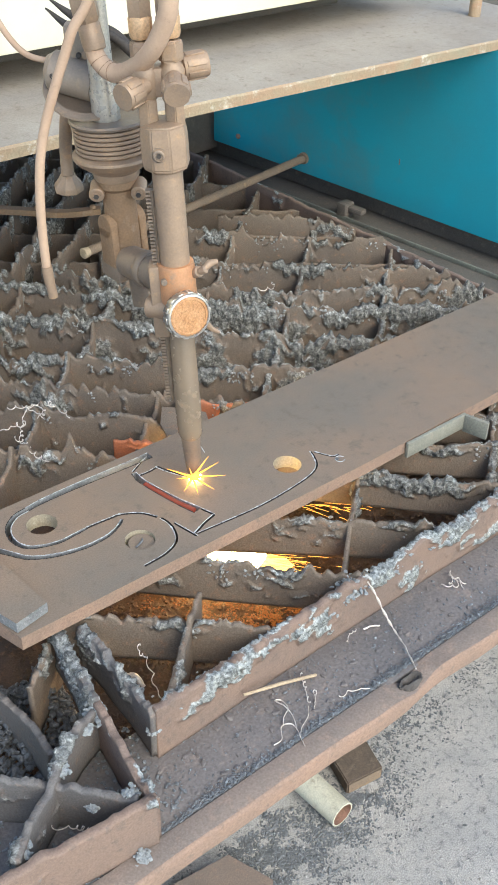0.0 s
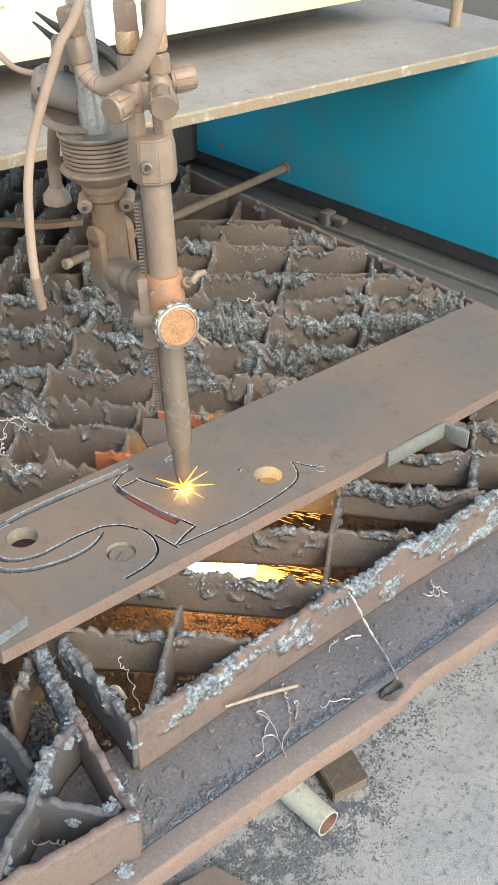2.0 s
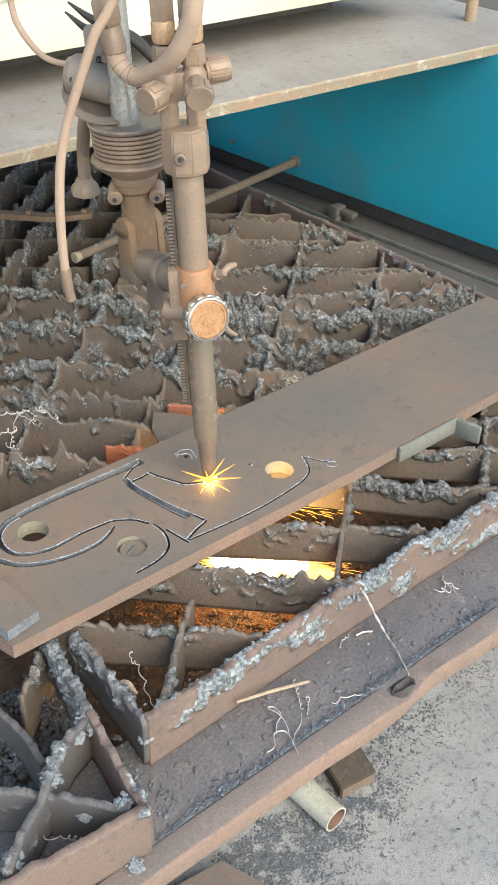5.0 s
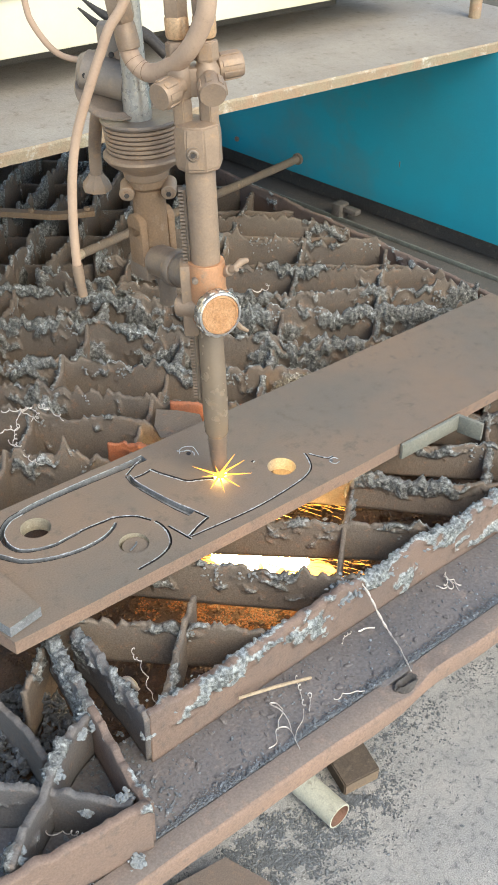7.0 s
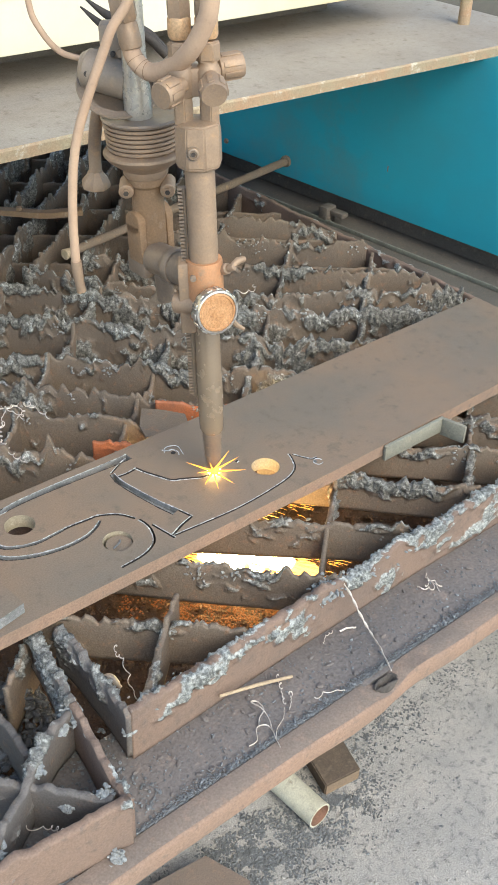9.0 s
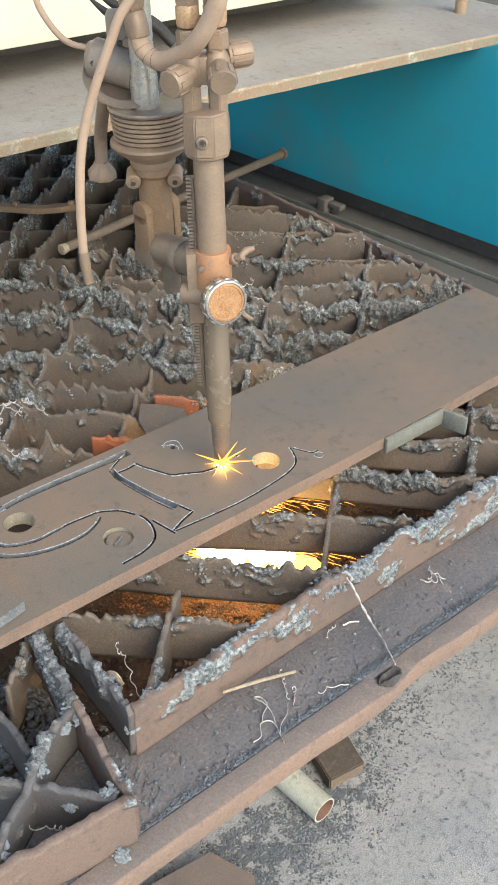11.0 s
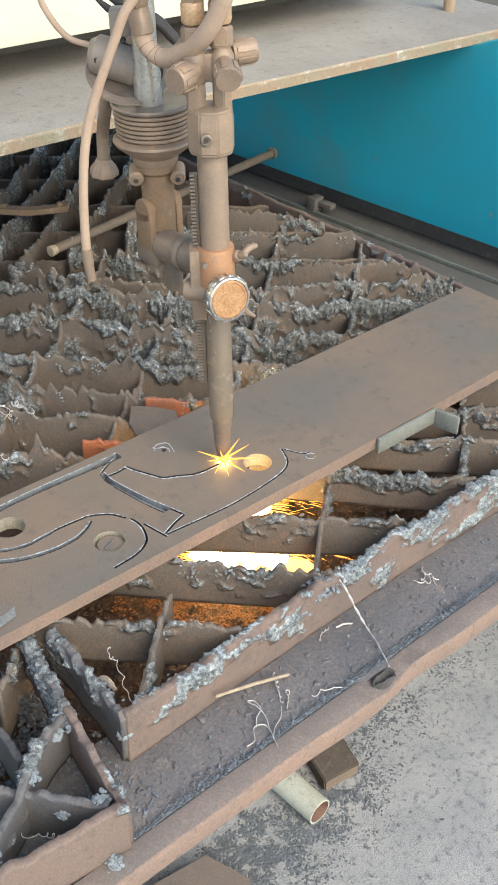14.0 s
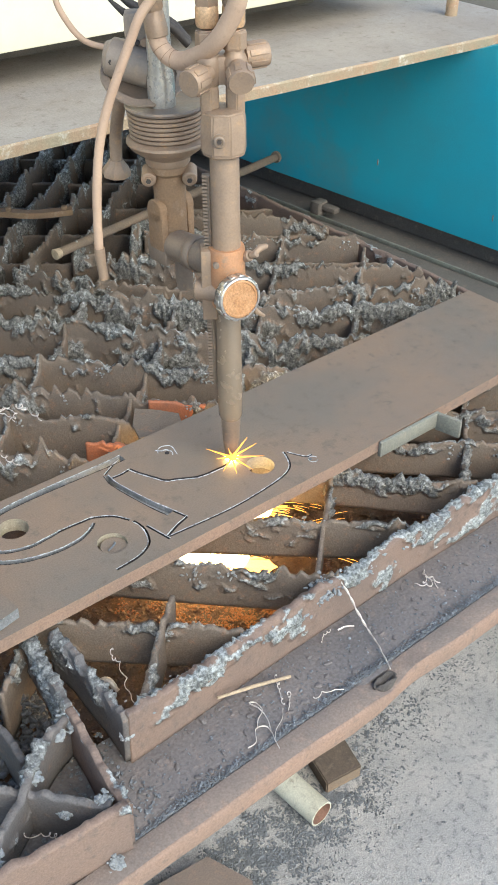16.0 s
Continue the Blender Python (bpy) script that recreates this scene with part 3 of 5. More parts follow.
def build_table_slag():
    rng = np.random.RandomState(5)
    spots = []
    # crumbs that glow faintly to imitate flame light falling on the bed
    while len(spots) < 420:
        u, v = rng.uniform(0, 1), rng.normal(0, 0.014)
        x, y = 0.585 + 0.15 * u + v * 0.7, 0.865 - 0.15 * u + v * 0.7
        if noise.noise((x * 60, y * 60, 2)) > -0.05:
            spots.append((x, y, 0.608 + rng.uniform(0, 0.004), rng.uniform(0.0006, 0.0017)))
    for _ in range(1500):
        u, v = rng.uniform(0, 1), rng.uniform(-1, 1)
        x, y = 0.625 + 0.115 * u + 0.020 * v, 0.795 - 0.085 * u + 0.022 * v
        if noise.noise((x * 55, y * 55, 6)) > -0.08:
            spots.append((x, y, 0.608 + rng.uniform(0, 0.005), rng.uniform(0.0006, 0.0018)))
    stuff("flame_lit_crumbs", lumps(spots, 21), G_BEDGLOW, "slag crumbs below the cut, given the flame's orange light as glow", "slag")
    spots = []
    for _ in range(5600):
        x = rng.uniform(0.30, 1.25)
        y = 0.533 + abs(rng.normal(0, 0.0045)) * (1.0 + 0.8 * noise.noise((x * 14, 0, 4)))
        spots.append((x, y, WEB_Z + 0.001 + rng.uniform(0, 0.002), rng.uniform(0.0005, 0.0014) * (2.2 if rng.uniform() < 0.04 else 1)))
    for _ in range(1100):
        x, y = rng.uniform(0.32, 1.25), rng.uniform(0.54, 0.612)
        spots.append((x, y, WEB_Z + 0.0005, rng.uniform(0.0005, 0.0016) * (1.8 if rng.uniform() < 0.08 else 1)))
    for _ in range(900):
        spots.append((rng.uniform(0.12, 0.43), rng.uniform(0.55, 0.66), WEB_Z + 0.001, rng.uniform(0.0008, 0.0030)))
    stuff("slag_grit", lumps(spots, 6), M_GRIT, "dark slag grit along the table's side channel", "grit")
    spots = []
    for _ in range(160):
        x = rng.uniform(0.44, 1.2)
        d = noise.noise((x * 12, 0, 3)) + 0.5 * noise.noise((x * 40, 0, 3))
        if d < -0.15:
            continue
        spots.append((x, RIM_Y + rng.normal(0, 0.006), 0.745 + rng.uniform(-0.014, 0.006), rng.uniform(0.0010, 0.0030)))
    for x, y, z, r in ((0.715, 0.625, 0.746, 0.020), (0.70, 0.622, 0.744, 0.012), (0.393, 0.652, 0.746, 0.013), (0.367, 0.556, 0.742, 0.010), (0.338, 0.575, 0.728, 0.007), (0.374, 0.644, 0.744, 0.009), (0.330, 0.617, 0.746, 0.011), (0.262, 0.566, 0.744, 0.011), (0.432, 0.612, 0.728, 0.007), (0.357, 0.524, 0.692, 0.011), (0.62, 0.62, 0.742, 0.010), (0.90, 0.620, 0.744, 0.010)):
        for _ in range(int(190 * r / 0.012)):
            v = rng.normal(0, r * 0.30, 3)
            spots.append((x + v[0], y + v[1], z - 0.004 + 0.7 * v[2], rng.uniform(0.0012, 0.0036)))
    heap = []
    for _ in range(2200):
        x, y = rng.uniform(0.24, 0.42), rng.uniform(0.66, 0.82)
        top = 0.652 + 0.03 * noise.noise((x * 22, y * 22, 8)) + 0.055 * math.exp(-((x - 0.387) / 0.018) ** 2 - ((y - 0.758) / 0.025) ** 2)
        heap.append((x, y, top - rng.uniform(0, 0.02), rng.uniform(0.002, 0.006)))
    stuff("slag_heap", lumps(heap, 33, 0.8), M_HEAP, "heap of blue-grey slag lumps, coloured dark for the shade in the table's corner", "slag")
    crumbs = []
    for i, (crust, pts) in enumerate(SLATS):
        sm = smooth_path([(*p, 0) for p in cut_at(pts, FAR_Y)], 30)
        for a, b in zip(sm, sm[1:]):
            t = (b - a).normalized()
            nn = Vector((-t.y, t.x, 0))
            for _ in range(max(1, int((b - a).length * (2600 if a.y < 1.25 else 1300) * (crust + 0.1)))):
                p = a.lerp(b, rng.uniform())
                if noise.noise((p.x * 26, p.y * 26, i * 3.1)) + 0.5 * noise.noise((p.x * 80, p.y * 80, i)) < 0.33 + rng.normal(0, 0.03) - 0.35 * (crust - 0.5):
                    continue
                q = p + nn * (rng.choice((-1, 1)) * rng.uniform(0.002, 0.0065))
                crumbs.append((q.x, q.y, 0.749 - abs(rng.normal(0, 0.011)), rng.uniform(0.0009, 0.0028)))
    stuff("slat_slag", lumps(crumbs, 31, 0.9), M_CRUMB, "crumbly grey slag lumps stuck to the slats", "slag")
    spots_chips = [(rng.uniform(0.42, 1.2), rng.uniform(0.545, 0.606), WEB_Z + 0.001, rng.uniform(0.0022, 0.0048)) for _ in range(85)]
    stuff("slag_chips", lumps(spots_chips, 32, 0.45), M_WEB, "flat brown slag chips on the channel", "slag")
    stuff("pale_slag", lumps(spots, 7), M_SLAG, "pale blue-grey slag beads on the rim and slats", "slag")
    spots = []
    for _ in range(3600):
        x, y = rng.uniform(0.4, 1.1), rng.uniform(0.65, 0.98)
        spots.append((x, y, 0.605 + rng.uniform(0, 0.006), rng.uniform(0.0015, 0.0038)))
    stuff("slag_crumbs", lumps(spots, 8), M_BED, "brown slag crumbs lying in the table's bed", "slag")


# ---- the plate being cut ----
PLATE_Z, PLATE_T = 0.775, 0.0178
ARC = [(0.648, 0.908), (0.652, 0.896), (0.660, 0.879), (0.669, 0.862), (0.680, 0.856), (0.6905, 0.850), (0.702, 0.8435), (0.712, 0.841), (0.7185, 0.840), (0.7335, 0.8395), (0.739, 0.839), (0.750, 0.840), (0.759, 0.843)]
KERFS = [
    (0.0115, 0.0070, [(0.655, 0.935), (0.636, 0.9345), (0.593, 0.936), (0.538, 0.9375), (0.500, 0.937), (0.478, 0.9345)]),
    (0.0070, 0.0024, [(0.4785, 0.9347), (0.460, 0.931), (0.443, 0.916), (0.438, 0.893), (0.447, 0.873), (0.475, 0.861), (0.498, 0.861), (0.5155, 0.862)]),
    (0.0030, 0.0028, [(0.515, 0.862), (0.529, 0.8615), (0.545, 0.860), (0.560, 0.858), (0.580, 0.845), (0.5905, 0.828)]),
    (0.0075, 0.0020, [(0.405, 0.915), (0.412, 0.898), (0.424, 0.878), (0.438, 0.858), (0.464, 0.843), (0.496, 0.835), (0.523, 0.835), (0.538, 0.839), (0.548, 0.844), (0.556, 0.850)]),
    (0.0028, 0.0028, [(0.5935, 0.824), (0.5955, 0.812), (0.593, 0.796), (0.583, 0.779), (0.562, 0.7695), (0.531, 0.767)]),
    (0.0023, 0.0023, [(0.610, 0.775), (0.691, 0.769), (0.746, 0.771), (0.788, 0.777), (0.808, 0.787), (0.818, 0.803), (0.822, 0.814)]),
    (0.0020, 0.0020, [(0.8245, 0.811), (0.832, 0.796), (0.838, 0.788), (0.846, 0.787)]),
    (0.0030, 0.0030, [(0.648, 0.9080), (0.634, 0.9062), (0.6205, 0.9070)]),
    (0.0028, 0.0028, [(0.6405, 0.8090), (0.6462, 0.7900)]),
    (0.0028, 0.0028, [(0.6462, 0.7900), (0.628, 0.7850), (0.6085, 0.7770)]),
    (0.0058, 0.0118, [(0.6172, 0.9160), (0.6163, 0.8930), (0.6262, 0.8420), (0.6360, 0.8085)]),
    (0.0020, 0.0020, [(0.6170, 0.9180), (0.6340, 0.9270), (0.6500, 0.9330)]),
    (0.0026, 0.0026, [(0.6000, 0.8070), (0.6040, 0.7870), (0.6070, 0.7720)]),
]


def build_plate():
    outline = [(0.371, 0.756), (0.86, 0.752), (1.376, 0.762), (1.365, 0.956), (1.20, 0.955), (0.80, 0.953), (0.22, 0.954), (0.33, 0.845), (0.362, 0.79)]
    bm = bmesh.new()
    prism(bm, outline, PLATE_Z - PLATE_T, PLATE_Z, (0, 1))
    me = mesh_of("plate_body", bm, [M_PLATE, M_EDGE, M_CUT, M_KERF, M_HOLE])
    raw = new("plate_raw", me)
    bm = bmesh.new()
    for w, w1, pts in KERFS:
        sm = [p[:2] for p in smooth_path([(*p, 0) for p in pts], 6)] if len(pts) > 3 else pts
        one = bmesh.new()
        # narrow cuts get near-black walls, their inner shade put into the colour
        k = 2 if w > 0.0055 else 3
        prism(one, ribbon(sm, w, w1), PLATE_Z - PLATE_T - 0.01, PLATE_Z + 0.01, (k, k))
        tmp = bpy.data.meshes.new("t")
        one.to_mesh(tmp)
        one.free()
        bm.from_mesh(tmp)
        bpy.data.meshes.remove(tmp)
    dark = {f for f in bm.faces if f.material_index == 3}
    cuts = set(bm.faces)
    for x, y, r in ((0.478, 0.900, 0.018), (0.780, 0.812, 0.018)):
        lathe(bm, [(r, PLATE_Z - PLATE_T - 0.01), (r, PLATE_Z + 0.01)], (x, y, 0), seg=40)
    lathe(bm, [(0.0175, PLATE_Z - 0.014), (0.0175, PLATE_Z + 0.01)], (0.552, 0.807, 0), seg=40)
    bmesh.ops.recalc_face_normals(bm, faces=bm.faces[:])
    for f in bm.faces:
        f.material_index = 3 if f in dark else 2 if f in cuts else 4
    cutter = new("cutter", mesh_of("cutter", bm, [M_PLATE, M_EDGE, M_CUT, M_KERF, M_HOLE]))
    mod = raw.modifiers.new("cuts", "BOOLEAN")
    mod.operation, mod.solver, mod.object = "DIFFERENCE", "EXACT", cutter
    mod.use_self = True
    dg = bpy.context.evaluated_depsgraph_get()
    done = bpy.data.meshes.new_from_object(raw.evaluated_get(dg))
    bpy.data.objects.remove(raw)
    bpy.data.objects.remove(cutter)
    plate = tagged(new("steel_plate", done), "brown mill-scaled steel plate with hook shapes cut into it", "steel plate")
    # slag beads along the finished cuts
    for mat, far, name, label in ((M_BEAD, 1, "slag_bead", "pale slag beads along the cuts"), (M_KERF, -1, "scale_line", "dark scale along the cuts")):
        bm = bmesh.new()
        for k, (w, w1, pts) in enumerate(KERFS):
            sm = smooth_path([(*p, 0) for p in pts], 14)
            run = sm[-1] - sm[0]
            sign = far if Vector((-run.y, run.x, 0)).dot(Vector((0.62, 0.785, 0))) > 0 else -far
            if far < 0 and w < 0.0055:
                continue
            line, rs = [], []
            for i, p in enumerate(sm):
                t = (sm[min(i + 1, len(sm) - 1)] - sm[max(i - 1, 0)]).normalized()
                line.append(p + Vector((-t.y, t.x, 0)) * sign * ((w + (w1 - w) * i / (len(sm) - 1)) / 2 + 0.0003) + Vector((0, 0, PLATE_Z + 0.0001)))
                rs.append((0.0004 if far > 0 else 0.0004) + 0.0014 * abs(noise.noise((p.x * 300, p.y * 300, k))))
            tube(bm, line, rs, 6, 0.6)
        part(name, bm, mat, plate, label)
    # disc left in the third hole
    bm = bmesh.new()
    lathe(bm, [(0.0150, PLATE_Z - 0.0145), (0.0154, PLATE_Z - 0.0045), (0.0150, PLATE_Z - 0.004)], (0.5530, 0.8060, 0), seg=36)
    part("cut_disc", bm, M_PLATE, plate)
    bm = bmesh.new()
    tube(bm, smooth_path([(0.543, 0.802, PLATE_Z - 0.003), (0.548, 0.803, PLATE_Z - 0.002), (0.554, 0.806, PLATE_Z - 0.002), (0.557, 0.810, PLATE_Z - 0.0035)], 4), 0.0012, 7)
    part("pierce_bead", bm, M_GRIT, plate)
    # raised end piece
    bm = bmesh.new()
    prism(bm, [(0.371, 0.763), (0.411, 0.7705), (0.404, 0.846), (0.394, 0.945), (0.235, 0.947), (0.334, 0.845), (0.364, 0.789)], PLATE_Z + 0.0015, PLATE_Z + 0.015, (0, 1))
    part("raised_end", bm, [M_PLATE, M_CUT], plate, "raised skeleton end with a bright cut face")
    # scorch beads above the arc
    bm = bmesh.new()
    tube(bm, smooth_path([(0.696, 0.921, PLATE_Z), (0.7, 0.914, PLATE_Z + .001), (0.707, 0.912, PLATE_Z + .001), (0.711, 0.905, PLATE_Z), (0.708, 0.899, PLATE_Z)], 4), 0.0008, 6)
    tube(bm, smooth_path([(0.695, 0.913, PLATE_Z), (0.700, 0.9195, PLATE_Z + .0008), (0.708, 0.921, PLATE_Z + .0008), (0.717, 0.914, PLATE_Z + .0008), (0.713, 0.896, PLATE_Z)], 5), 0.0006, 6)
    part("pierce_trace", bm, M_BEAD, plate)
    bm = lathe(bmesh.new(), [(0.0032, PLATE_Z - 0.002), (0.0030, PLATE_Z + 0.0007), (0.0012, PLATE_Z + 0.0010)], (0.7045, 0.9065, 0), seg=12)
    part("pierce_bead", bm, M_KERF, plate)
    bm = bmesh.new()
    ring = [(0.8405 + 0.0062 * math.cos(a * 0.55), 0.7790 + 0.0062 * math.sin(a * 0.55), PLATE_Z + 0.0003) for a in range(11)]
    tube(bm, ring, 0.0006, 6)
    part("pierce_trace", bm, M_BEAD, plate)
    part("pierce_bead", lathe(bmesh.new(), [(0.0026, PLATE_Z - 0.002), (0.0024, PLATE_Z + 0.0008), (0.001, PLATE_Z + 0.0012)], (0.8375, 0.7815, 0), seg=12), M_GRIT, plate)
    # scale left in the wide cut
    bm = bmesh.new()
    prism(bm, ribbon([(0.6165, 0.8970), (0.6262, 0.8420), (0.6352, 0.8120)], 0.0078, 0.0088), PLATE_Z - 0.0110, PLATE_Z - 0.0070)
    part("slot_scale", bm, M_CUT, plate)
    # cooling cut
    bm = bmesh.new()
    tube(bm, [(0.6172, 0.892, PLATE_Z - 0.0065), (0.6262, 0.842, PLATE_Z - 0.0065), (0.6348, 0.814, PLATE_Z - 0.0065)], 0.0034, 8)
    return plate, part("hot_edge", bm, G_EMBER, plate, "dull red hot cut edge")


def build_kerf_line(plate):
    """Short near-black strips standing for the fresh cut's dark gap; each comes up as the torch has passed it."""
    sm = smooth_path([(*p, 0) for p in ARC], 4)
    pieces = []
    for i in range(len(sm) - 1):
        a, b = sm[i], sm[i + 1]
        t = (b - a).normalized()
        e = t * 0.0006
        bm = bmesh.new()
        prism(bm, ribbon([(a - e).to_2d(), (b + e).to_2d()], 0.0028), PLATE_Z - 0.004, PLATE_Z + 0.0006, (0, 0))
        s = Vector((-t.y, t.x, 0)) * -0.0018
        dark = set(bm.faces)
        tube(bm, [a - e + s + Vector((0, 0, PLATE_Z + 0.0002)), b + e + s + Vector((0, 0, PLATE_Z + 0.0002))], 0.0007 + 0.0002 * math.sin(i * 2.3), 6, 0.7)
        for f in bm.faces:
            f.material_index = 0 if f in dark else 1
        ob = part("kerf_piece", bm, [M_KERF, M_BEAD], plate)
        pieces.append((b, ob))
    return pieces


# ---- the torch and what carries it ----
LEAN = -2.9
TORCH_LEAN = Matrix.Rotation(radians(LEAN), 4, Vector((0.6193, 0.7852, 0)))
F2, R2 = Vector((0.6193, 0.7852, 0)), Vector((0.7852, -0.6193, 0))


def ap(lat, z, off=0.0):
    """A place off metres behind the torch, on the sight line through (lat, z) at the torch itself."""
    k = 1 + off / 1.003
    return R2 * (lat * k) + F2 * off + Vector((0, 0, 0.768 - (0.768 - z) * k))


def at(lat, z, off=0.0):
    """A place on the torch: sideways, up, and away from the near side."""
    return R2 * lat + F2 * off + Vector((0, 0, z))


def un(lat, z, off=0.0):
    """A place given upright, brought into the leaning torch's own space."""
    return TORCH_LEAN.inverted() @ at(lat, z, off)


def build_torch():
    rig = holder("cutting_torch", pose(0.669, 0.859, 0.777), "dust-covered machine cutting torch in its holder", "cutting torch")
    P = lambda name, bm, mat, label="", parent=rig, smooth=40: part(name, bm, mat, parent, label, smooth)
    bm = lathe(bmesh.new(), [(0.0040, 0.006), (0.0078, 0.008), (0.0098, 0.022), (0.0106, 0.034), (0.0110, 0.038), (0.0110, 0.052), (0.0119, 0.054), (0.0119, 0.066)], seg=24)
    P("nozzle", bm, M_DARKDUST, "soot-browned cutting nozzle")
    bm = lathe(bmesh.new(), [(0.0118, 0.064), (0.0145, 0.070), (0.0152, 0.10), (0.0150, 0.135), (0.0145, 0.20), (0.0145, 0.26)], seg=32)
    P("barrel", bm, M_TUBE, "worn brassy torch barrel")
    bm = lathe(bmesh.new(), [(0.0152, 0.25), (0.0157, 0.26), (0.0157, 0.39), (0.0145, 0.395)], seg=32)
    P("upper_barrel", bm, M_DUSTY)
    # toothed rack on the barrel's side
    bm = bmesh.new()
    rk = at(-0.0178, 0, 0.003)
    box(bm, (-0.003, -0.004, 0.115), (0.003, 0.004, 0.372), 0, Matrix.Translation(rk))
    for i in range(64):
        z = 0.118 + i * 0.004
        box(bm, (-0.0025, -0.004, z), (0.0025, 0.004, z + 0.0021), 0, Matrix.Translation(rk + R2 * -0.0040) @ Matrix.Rotation(radians(-38.3), 4, "Z"))
    P("rack", bm, M_DARKDUST, "toothed steel rack")
    # clamp with pinion
    bm = bmesh.new()
    turn = Matrix.Rotation(radians(-38.3), 4, "Z")
    lathe(bm, [(0.0195, 0.222), (0.0205, 0.226), (0.0205, 0.288), (0.0195, 0.292)], seg=32)
    P("clamp_sleeve", bm, M_COPPER, "coppery clamp sleeve")
    bm = bmesh.new()
    box(bm, (-0.029, -0.010, 0.205), (-0.012, 0.014, 0.290), 0.002, turn)
    rod(bm, at(-0.034, 0.238, 0.004), at(0.004, 0.240, -0.012), 0.0125, 0.0125, 24, 0.0015)
    box(bm, (-0.012, 0.004, 0.165), (0.006, 0.018, 0.25), 0.002, turn)
    P("clamp_body", bm, M_DUSTY)
    bm = bmesh.new()
    c, ax = at(0.0115, 0.2457, -0.036), (-F2 * 0.88 + R2 * 0.44 + Vector((0, 0, 0.12))).normalized()
    knob = lathe(bmesh.new(), [(0.0105, -0.030), (0.0105, -0.012), (0.0235, -0.011), (0.0250, -0.009), (0.0250, 0.002), (0.0242, 0.004), (0.0222, 0.0045), (0.0215, 0.003)], c, ax, 40)
    knob = P("pinion_knob", knob, M_CHROME, "chrome-rimmed height knob with a corroded face")
    bm = bmesh.new()
    lathe(bm, [(0.0214, 0.001), (0.0213, 0.0038), (0.019, 0.0043), (0.0182, 0.0036), (0.002, 0.0036)], c, ax, 40)
    part("knob_face", bm, M_KNOB, knob, "orange corroded knob face")
    q = ax.to_track_quat("Z", "Y").to_matrix().to_4x4()
    for i in range(14):
        bm = bmesh.new()
        a = i * math.tau / 14
        box(bm, (0.0245, -0.0032, -0.0085), (0.0262, 0.0032, 0.0015), 0.0006, Matrix.Translation(c) @ q @ Matrix.Rotation(a, 4, "Z"))
        part("knob_grip", bm, M_CHROME, knob)
    bm = rod(bmesh.new(), at(0.019, 0.280, -0.004), at(0.026, 0.284, -0.010), 0.0062, 0.0062, 16, 0.001)
    rod(bm, at(0.026, 0.284, -0.010), at(0.033, 0.288, -0.014), 0.0042, 0.0042, 14, 0.0008)
    tube(bm, [at(0.030, 0.287, -0.012), at(0.037, 0.291, -0.006), at(0.044, 0.290, 0.0)], [0.0035, 0.0042, 0.003], 10)
    P("wing_screw", bm, M_DUSTY)
    bm = rod(bmesh.new(), at(-0.0125, 0.278, -0.017), at(-0.0120, 0.278, -0.0225), 0.0035, 0.0035, 14, 0.0006)
    P("clamp_screw", bm, M_DARKDUST)
    bm = tube(bmesh.new(), [at(0.026, 0.218, 0.0), at(0.034, 0.206, 0.004), at(0.042, 0.200, 0.006)], [0.004, 0.003, 0.0018], 8)
    P("lock_lever", bm, M_DUSTY)
    # collar and valve block
    bm = lathe(bmesh.new(), [(0.0215, 0.395), (0.0246, 0.399), (0.0246, 0.430), (0.0228, 0.441), (0.0165, 0.444)], seg=8, start=radians(22.5))
    bmesh.ops.bevel(bm, geom=bm.edges[:], offset=0.0015, segments=2, affect="EDGES")
    collar = P("collar", bm, M_DUSTY, "octagonal dusty head collar", smooth=30)
    bm = lathe(bmesh.new(), [(0.0055, 0.0), (0.0060, 0.0015), (0.0050, 0.0022), (0.0040, 0.0022), (0.0036, 0.0008)], at(-0.005, 0.416, -0.0230), -F2, 20)
    part("socket_screw", bm, M_DARKDUST, collar)
    # solid black hexagon in place of the socket's shaded recess
    part("socket", rod(bmesh.new(), at(-0.005, 0.416, -0.0240), at(-0.005, 0.416, -0.0256), 0.0024, 0.0024, 6), M_BLACK, collar)
    part("socket_ring", lathe(bmesh.new(), [(0.0078, -0.0012), (0.0078, 0.0002), (0.0070, 0.0002), (0.0070, -0.0012)], at(-0.005, 0.416, -0.0228), -F2, 24), M_DARKDUST, collar)
    for lat, z in ((-0.0135, 0.448), (0.0125, 0.450)):
        bm = lathe(bmesh.new(), [(0.0095, 0.436), (0.0105, 0.440), (0.0105, 0.462), (0.0095, 0.466)], at(lat, 0, 0), seg=6)
        bmesh.ops.bevel(bm, geom=bm.edges[:], offset=0.001, segments=2, affect="EDGES")
        P("gas_nut", bm, M_DUSTY)
        bm = lathe(bmesh.new(), [(0.0085, 0.462), (0.0125, 0.468), (0.0130, 0.490), (0.0110, 0.494), (0.0096, 0.496), (0.0096, 0.500)], at(lat, 0, 0.004), seg=24)
        P("valve_body", bm, M_DUSTY)
        bm = lathe(bmesh.new(), [(0.0112, 0.498), (0.0128, 0.500), (0.0128, 0.516), (0.0112, 0.518)], at(lat, 0, 0.005), seg=6, start=0.3)
        bmesh.ops.bevel(bm, geom=bm.edges[:], offset=0.0010, segments=2, affect="EDGES")
        P("union_nut", bm, M_DUSTY, smooth=30)
        bm = lathe(bmesh.new(), [(0.0102, 0.520), (0.0114, 0.523), (0.0114, 0.538), (0.0102, 0.540)], at(lat, 0, 0.006), seg=20)
        P("brass_union", bm, M_BRASS, "bare brass hose union")
